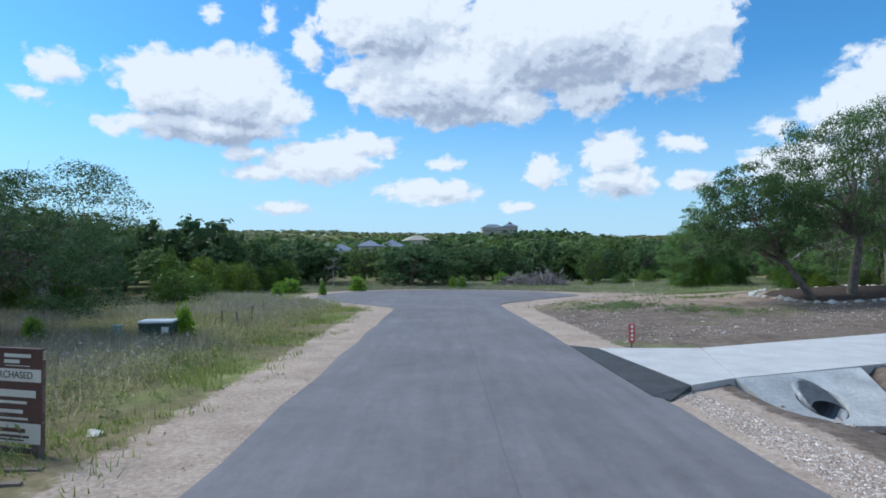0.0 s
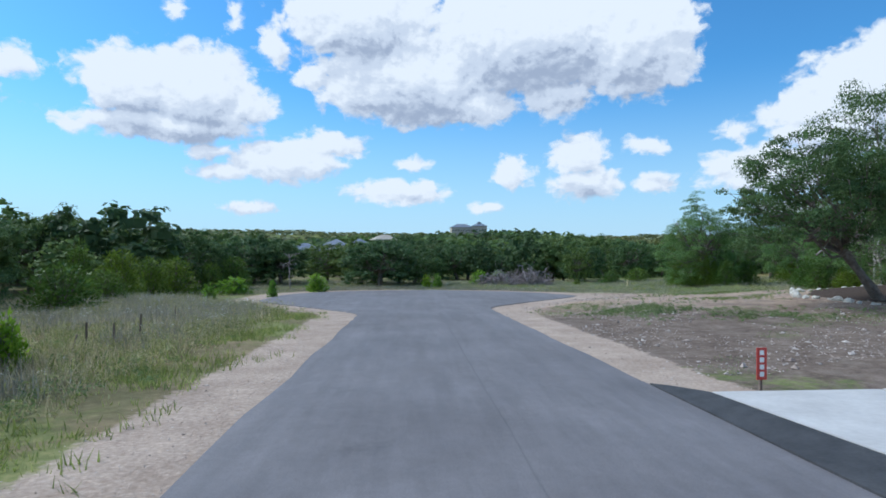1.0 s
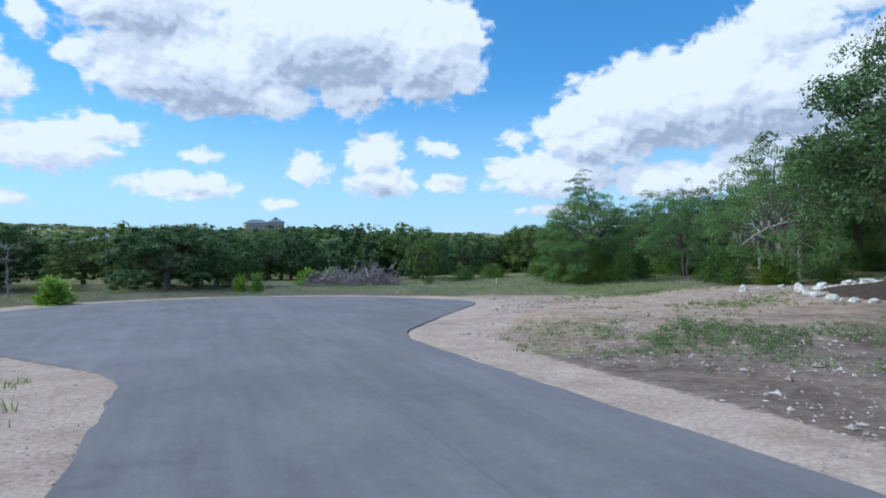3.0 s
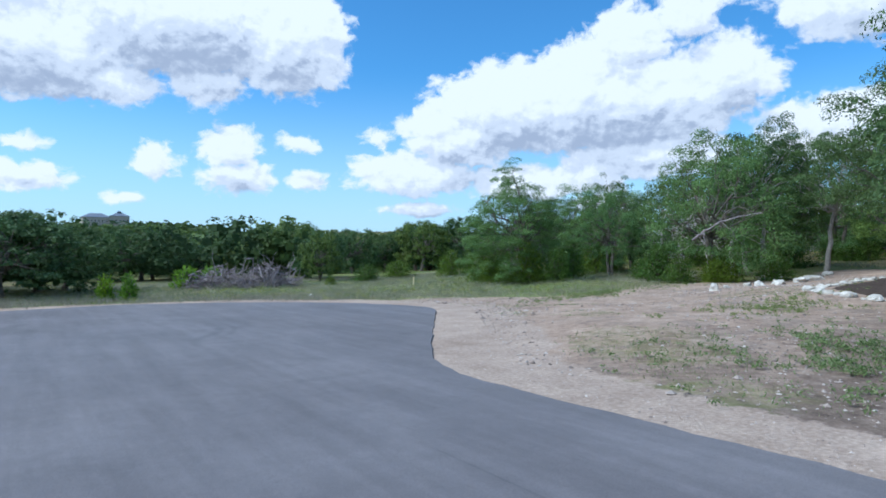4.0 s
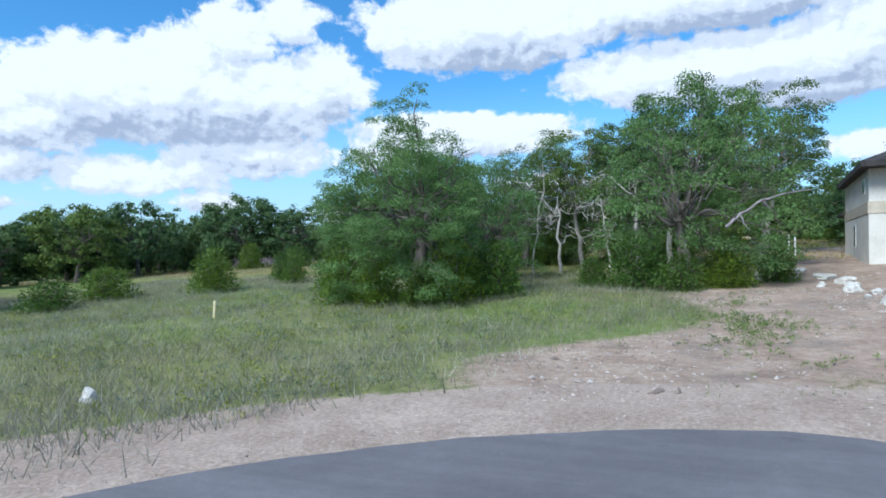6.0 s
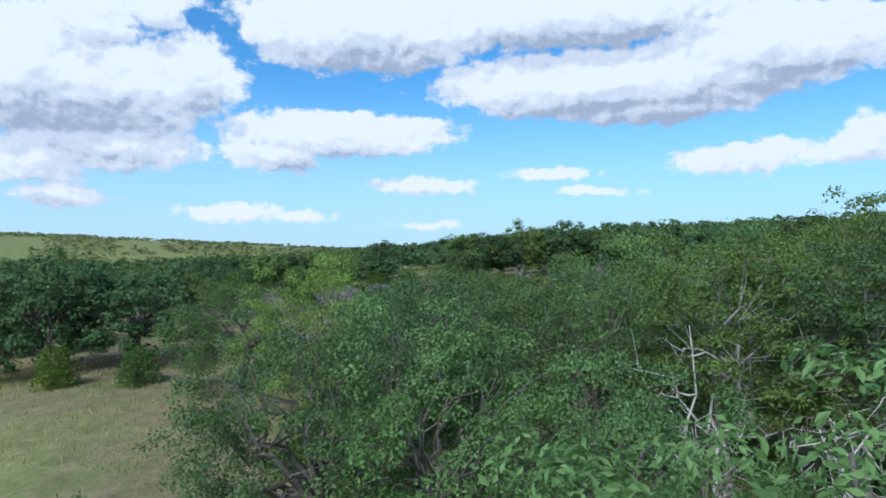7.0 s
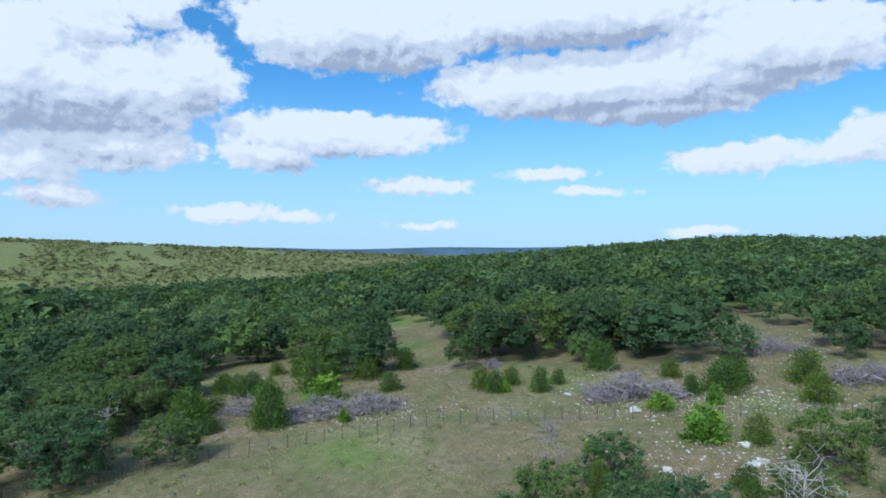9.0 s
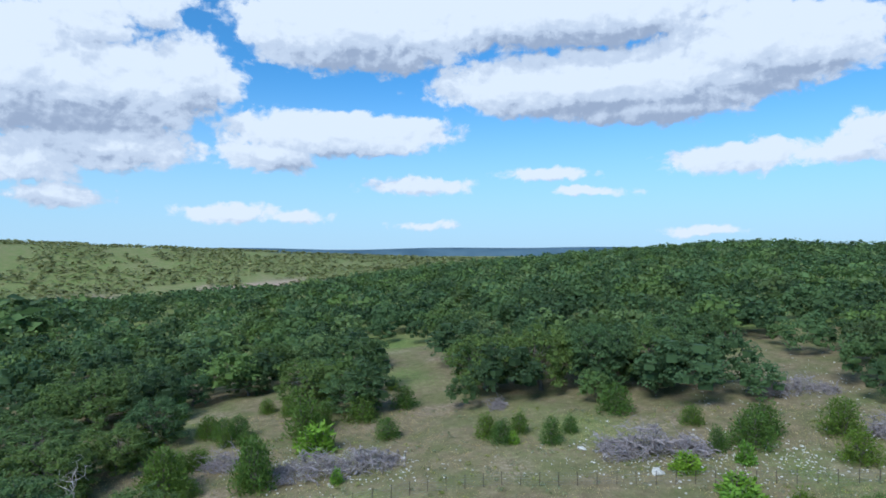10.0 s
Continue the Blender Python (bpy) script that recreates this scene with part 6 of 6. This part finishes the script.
far_house(-9.6, 285, 1.2, 13, 11, 3.2, TAN_WALL, GREY_ROOF, "low house with a grey metal roof among trees", 12)
far_house(-6.9, 290, 0.4, 9, 10, 6.4, TAN_WALL, GREY_ROOF, "two-storey tan house among trees", -5, 2)
far_house(-4.9, 300, 0.6, 13, 12, 6.0, TAN_WALL, GREY_ROOF, "two-storey tan house with a grey roof among trees", 8, 2)
far_house(-2.6, 430, 8.6, 17, 12, 4.6, STONE_BAND, TAN_WALL, "buff house with a tan roof on the slope", 20)
far_house(4.4, 690, 29.0, 24, 14, 5.0, TAN_WALL, GREY_ROOF, "long pale building on the wooded hilltop", 5)
far_house(6.0, 690, 30.0, 16, 14, 5.5, TAN_WALL, GREY_ROOF, "hilltop house with a small square cupola", 0, 1, True)
far_house(-31.5, 420, 6.0, 16, 12, 3.5, STONE_BAND, GREY_ROOF, "pale house among trees across the valley", -20)
far_house(-20.5, 460, 6.5, 15, 12, 4.0, STONE_BAND, GREY_ROOF, "pale house among trees across the valley", 15)


# ---- grasses and flowers ----
def blades(name, seed, x, y, height, width, material, label, per=5, spread=0.10, lean=0.35):
    """Tufts of narrow tapering blades in one mesh."""
    r = np.random.default_rng(seed)
    n = len(x) * per
    bx = np.repeat(x, per) + r.normal(0, spread, n)
    by = np.repeat(y, per) + r.normal(0, spread, n)
    h = np.repeat(height, per) * r.uniform(0.5, 1.15, n)
    a = r.uniform(0, 2 * np.pi, n)
    w = width * r.uniform(0.6, 1.3, n)
    dx, dy = np.cos(a) * w, np.sin(a) * w
    lx, ly = r.normal(0, lean, n) * h, r.normal(0, lean, n) * h
    z = ground_height(bx, by) - 0.02
    v = np.stack([np.stack([bx - dx, by - dy, z], -1), np.stack([bx + dx, by + dy, z], -1), np.stack([bx + lx, by + ly, z + h], -1)], 1)
    ob = mesh_object(name, v.reshape(-1, 3), np.arange(n * 3).reshape(-1, 3), material)
    return tagged(ob, label, "grass", kind="stuff")


def pick(r, n, x0, x1, y0, y1, chance):
    x, y = r.uniform(x0, x1, n), r.uniform(y0, y1, n)
    m = r.random(n) < chance(x, y)
    return x[m], y[m]


r = np.random.default_rng(601)
x, y = pick(r, 13000, -10, -3.4, 2, 40, lambda x, y: np.exp(-((road_distance(x, y) - 2.9) / 1.1) ** 2) * (0.08 + 0.92 * (bumps(x, y, 1.1) + 0.5 * bumps(x, y, 0.4) > 0.0)))
blades("grass", 602, x, y, r.uniform(0.08, 0.24, len(x)), 0.012, GRASS_BLADE, "fresh green grass along the gravel shoulder", 7)
x, y = pick(r, 26000, -22, -4.5, 2, 44, lambda x, y: step(road_distance(x, y), 2.4, 5.0) * (0.4 + 0.6 * (bumps(x, y, 1.7) > -0.3)))
blades("grass", 603, x, y, r.uniform(0.18, 0.50, len(x)), 0.013, DRY_BLADE, "dry straw-coloured grass on the verge", 5)
x, y = pick(r, 16000, -18, -5.5, 8, 42, lambda x, y: step(road_distance(x, y), 3.0, 5.5) * (bumps(x + 4, y, 3.0) > -0.2))
blades("weeds", 604, x, y, r.uniform(0.35, 0.75, len(x)), 0.010, WEED_BLADE, "tall grey-brown weeds gone to seed", 5, 0.14, 0.22)
x, y = pick(r, 9000, -18, -4.5, 2, 40, lambda x, y: step(road_distance(x, y), 2.5, 4.0) * (bumps(x, y + 5, 2.1) > 0.1))
blades("grass", 605, x, y, r.uniform(0.15, 0.40, len(x)), 0.013, GRASS_BLADE, "green grass among the dry stalks", 6)
x, y = pick(r, 1500, -16, -5.5, 6, 38, lambda x, y: step(road_distance(x, y), 2.8, 4.5) * (bumps(x + 4, y, 3.0) > -0.1))
v, f = leaves(r, np.stack([x, y, ground_height(x, y) + r.uniform(0.3, 0.62, len(x))], -1), np.full(len(x), 0.05), len(x) * 5, 0.012, up=0.9, slim=0.9)
tagged(mesh_object("flowers", v, f, FLOWER), "tiny white wildflowers over the weeds", "flowers", kind="stuff")
# leafy weeds in soft clumps on the verge and round the turning circle
SAGE = leaf_material("leafy_weeds", (0.170, 0.200, 0.095), (0.265, 0.290, 0.150), (0.380, 0.390, 0.235), 0.4)
for seed, x0, x1, y0, y1, n, mat, lo, hi, text in (
        (641, -20, -4, 3, 44, 5200, SAGE, 0.12, 0.50, "soft sage-green weeds on the verge"), (642, -18, -4, 3, 44, 2200, GRASS_BLADE, 0.06, 0.25, "leafy green weeds on the verge"),
        (643, -18, 30, 56, 80, 2600, SAGE, 0.06, 0.32, "soft sage-green weeds in the meadow"), (644, -14, 30, 56, 74, 1500, GRASS_BLADE, 0.05, 0.22, "leafy green weeds in the meadow")):
    x, y = pick(r, n, x0, x1, y0, y1, lambda x, y: step(road_distance(x, y), 1.9, 3.4) * (1 - lot_zone(x, y)) * (0.25 + 0.75 * (bumps(x + seed, y, 2.3) > 0)))
    h = r.uniform(lo, hi, len(x))
    v, f = leaves(r, np.stack([x, y, ground_height(x, y) + h * 0.6], -1), 0.10 + h * 0.6, len(x) * 16, 0.042, up=0.5, slim=0.35, loose=0.8, shell=0.15)
    tagged(mesh_object("weeds", v, f, mat), text, "weeds", kind="stuff")
# round the turning circle and into the meadow
x, y = pick(r, 70000, -20, 40, 52, 90, lambda x, y: step(road_distance(x, y), 1.5, 3.0) * (1 - lot_zone(x, y)) * (0.35 + 0.65 * (bumps(x, y, 2.4) > -0.2)))
blades("grass", 606, x, y, r.uniform(0.12, 0.36, len(x)), 0.010, DRY_BLADE, "dry meadow grass beyond the turning circle", 4, 0.16, 0.55)
x, y = pick(r, 26000, -20, 46, 50, 92, lambda x, y: step(road_distance(x, y), 1.4, 2.2) * (1 - lot_zone(x, y)) * (bumps(x + 2, y + 3, 3.2) > -0.1))
blades("grass", 607, x, y, r.uniform(0.10, 0.30, len(x)), 0.011, GRASS_BLADE, "green meadow grass beyond the turning circle", 4, 0.16, 0.5)
x, y = pick(r, 9000, -16, 18, 58, 72, lambda x, y: np.exp(-((road_distance(x, y) - 3.2) / 1.6) ** 2) * (x < 14))
blades("weeds", 608, x, y, r.uniform(0.2, 0.45, len(x)), 0.009, WEED_BLADE, "grey-brown weeds round the turning circle", 6, 0.18, 0.5)
# weeds in the bare lot
x, y = pick(r, 16000, 5.5, 30, 8, 56, lambda x, y: lot_zone(x, y) * step(road_distance(x, y), 1.6, 3.0) * (bumps(x, y, 3.1) + 0.5 * bumps(x + 9, y, 1.3) > 0.6) * ~((np.abs(y - 15.2 - 0.42 * (x - 5)) < 3.8)))
blades("weeds", 609, x, y, r.uniform(0.03, 0.10, len(x)), 0.011, GRASS_BLADE, "low green weeds on the bare lot", 6, 0.12, 0.6)
# a ragged green patch on the lot and some weeds at the culvert's foot
for seed, cx, cy, rx, ry, n, hi in ((651, 9.6, 34.4, 3.6, 3.4, 900, 0.16), (652, 14.0, 31.5, 4.5, 2.0, 420, 0.12), (653, 9.0, 10.6, 1.0, 0.5, 50, 0.30), (654, 17.0, 40.0, 5.0, 2.0, 300, 0.12), (655, 21.5, 51.0, 5.0, 1.6, 420, 0.2)):
    x, y = r.normal(cx, rx * 0.5, n), r.normal(cy, ry * 0.5, n)
    m = (road_distance(x, y) > 1.0) & (bumps(x, y, 0.9) > -0.35)
    x, y = x[m], y[m]
    h = r.uniform(0.04, hi, len(x))
    v, f = leaves(r, np.stack([x, y, ground_height(x, y) + h * 0.5], -1), 0.07 + h * 0.5, len(x) * 14, 0.034, up=0.5, slim=0.35, loose=0.8, shell=0.15)
    tagged(mesh_object("weeds", v, f, GRASS_BLADE), "low green weeds on bare soil", "weeds", kind="stuff")
# low leafy growth across the far clearing
for seed, n, mat, hi in ((661, 1500, SAGE, 0.45), (662, 900, GRASS_BLADE, 0.35)):
    x, y = pick(r, n, 56, 132, 22, 124, lambda x, y: 0.3 + 0.7 * (bumps(x + seed, y, 6.0) > 0.1))
    h = r.uniform(0.12, hi, len(x))
    v, f = leaves(r, np.stack([x, y, ground_height(x, y) + h * 0.4], -1), 0.2 + h * 0.7, len(x) * 14, 0.10, up=0.5, slim=0.5, loose=0.8, shell=0.2)
    tagged(mesh_object("weeds", v, f, mat), "low scrubby growth across the clearing", "weeds", kind="stuff")
# tufts across the far clearing
x, y = pick(r, 42000, 44, 132, 20, 118, lambda x, y: 0.25 + 0.75 * (bumps(x, y, 4.2) > 0))
blades("grass", 610, x, y, r.uniform(0.10, 0.28, len(x)), 0.026, DRY_BLADE, "dry grass tufts across the clearing", 2, 0.3)
x, y = pick(r, 24000, 44, 132, 20, 118, lambda x, y: 1.0 * (bumps(x + 13, y, 5.2) > 0.1))
blades("grass", 611, x, y, r.uniform(0.10, 0.28, len(x)), 0.026, GRASS_BLADE, "greener grass tufts across the clearing", 2, 0.3)
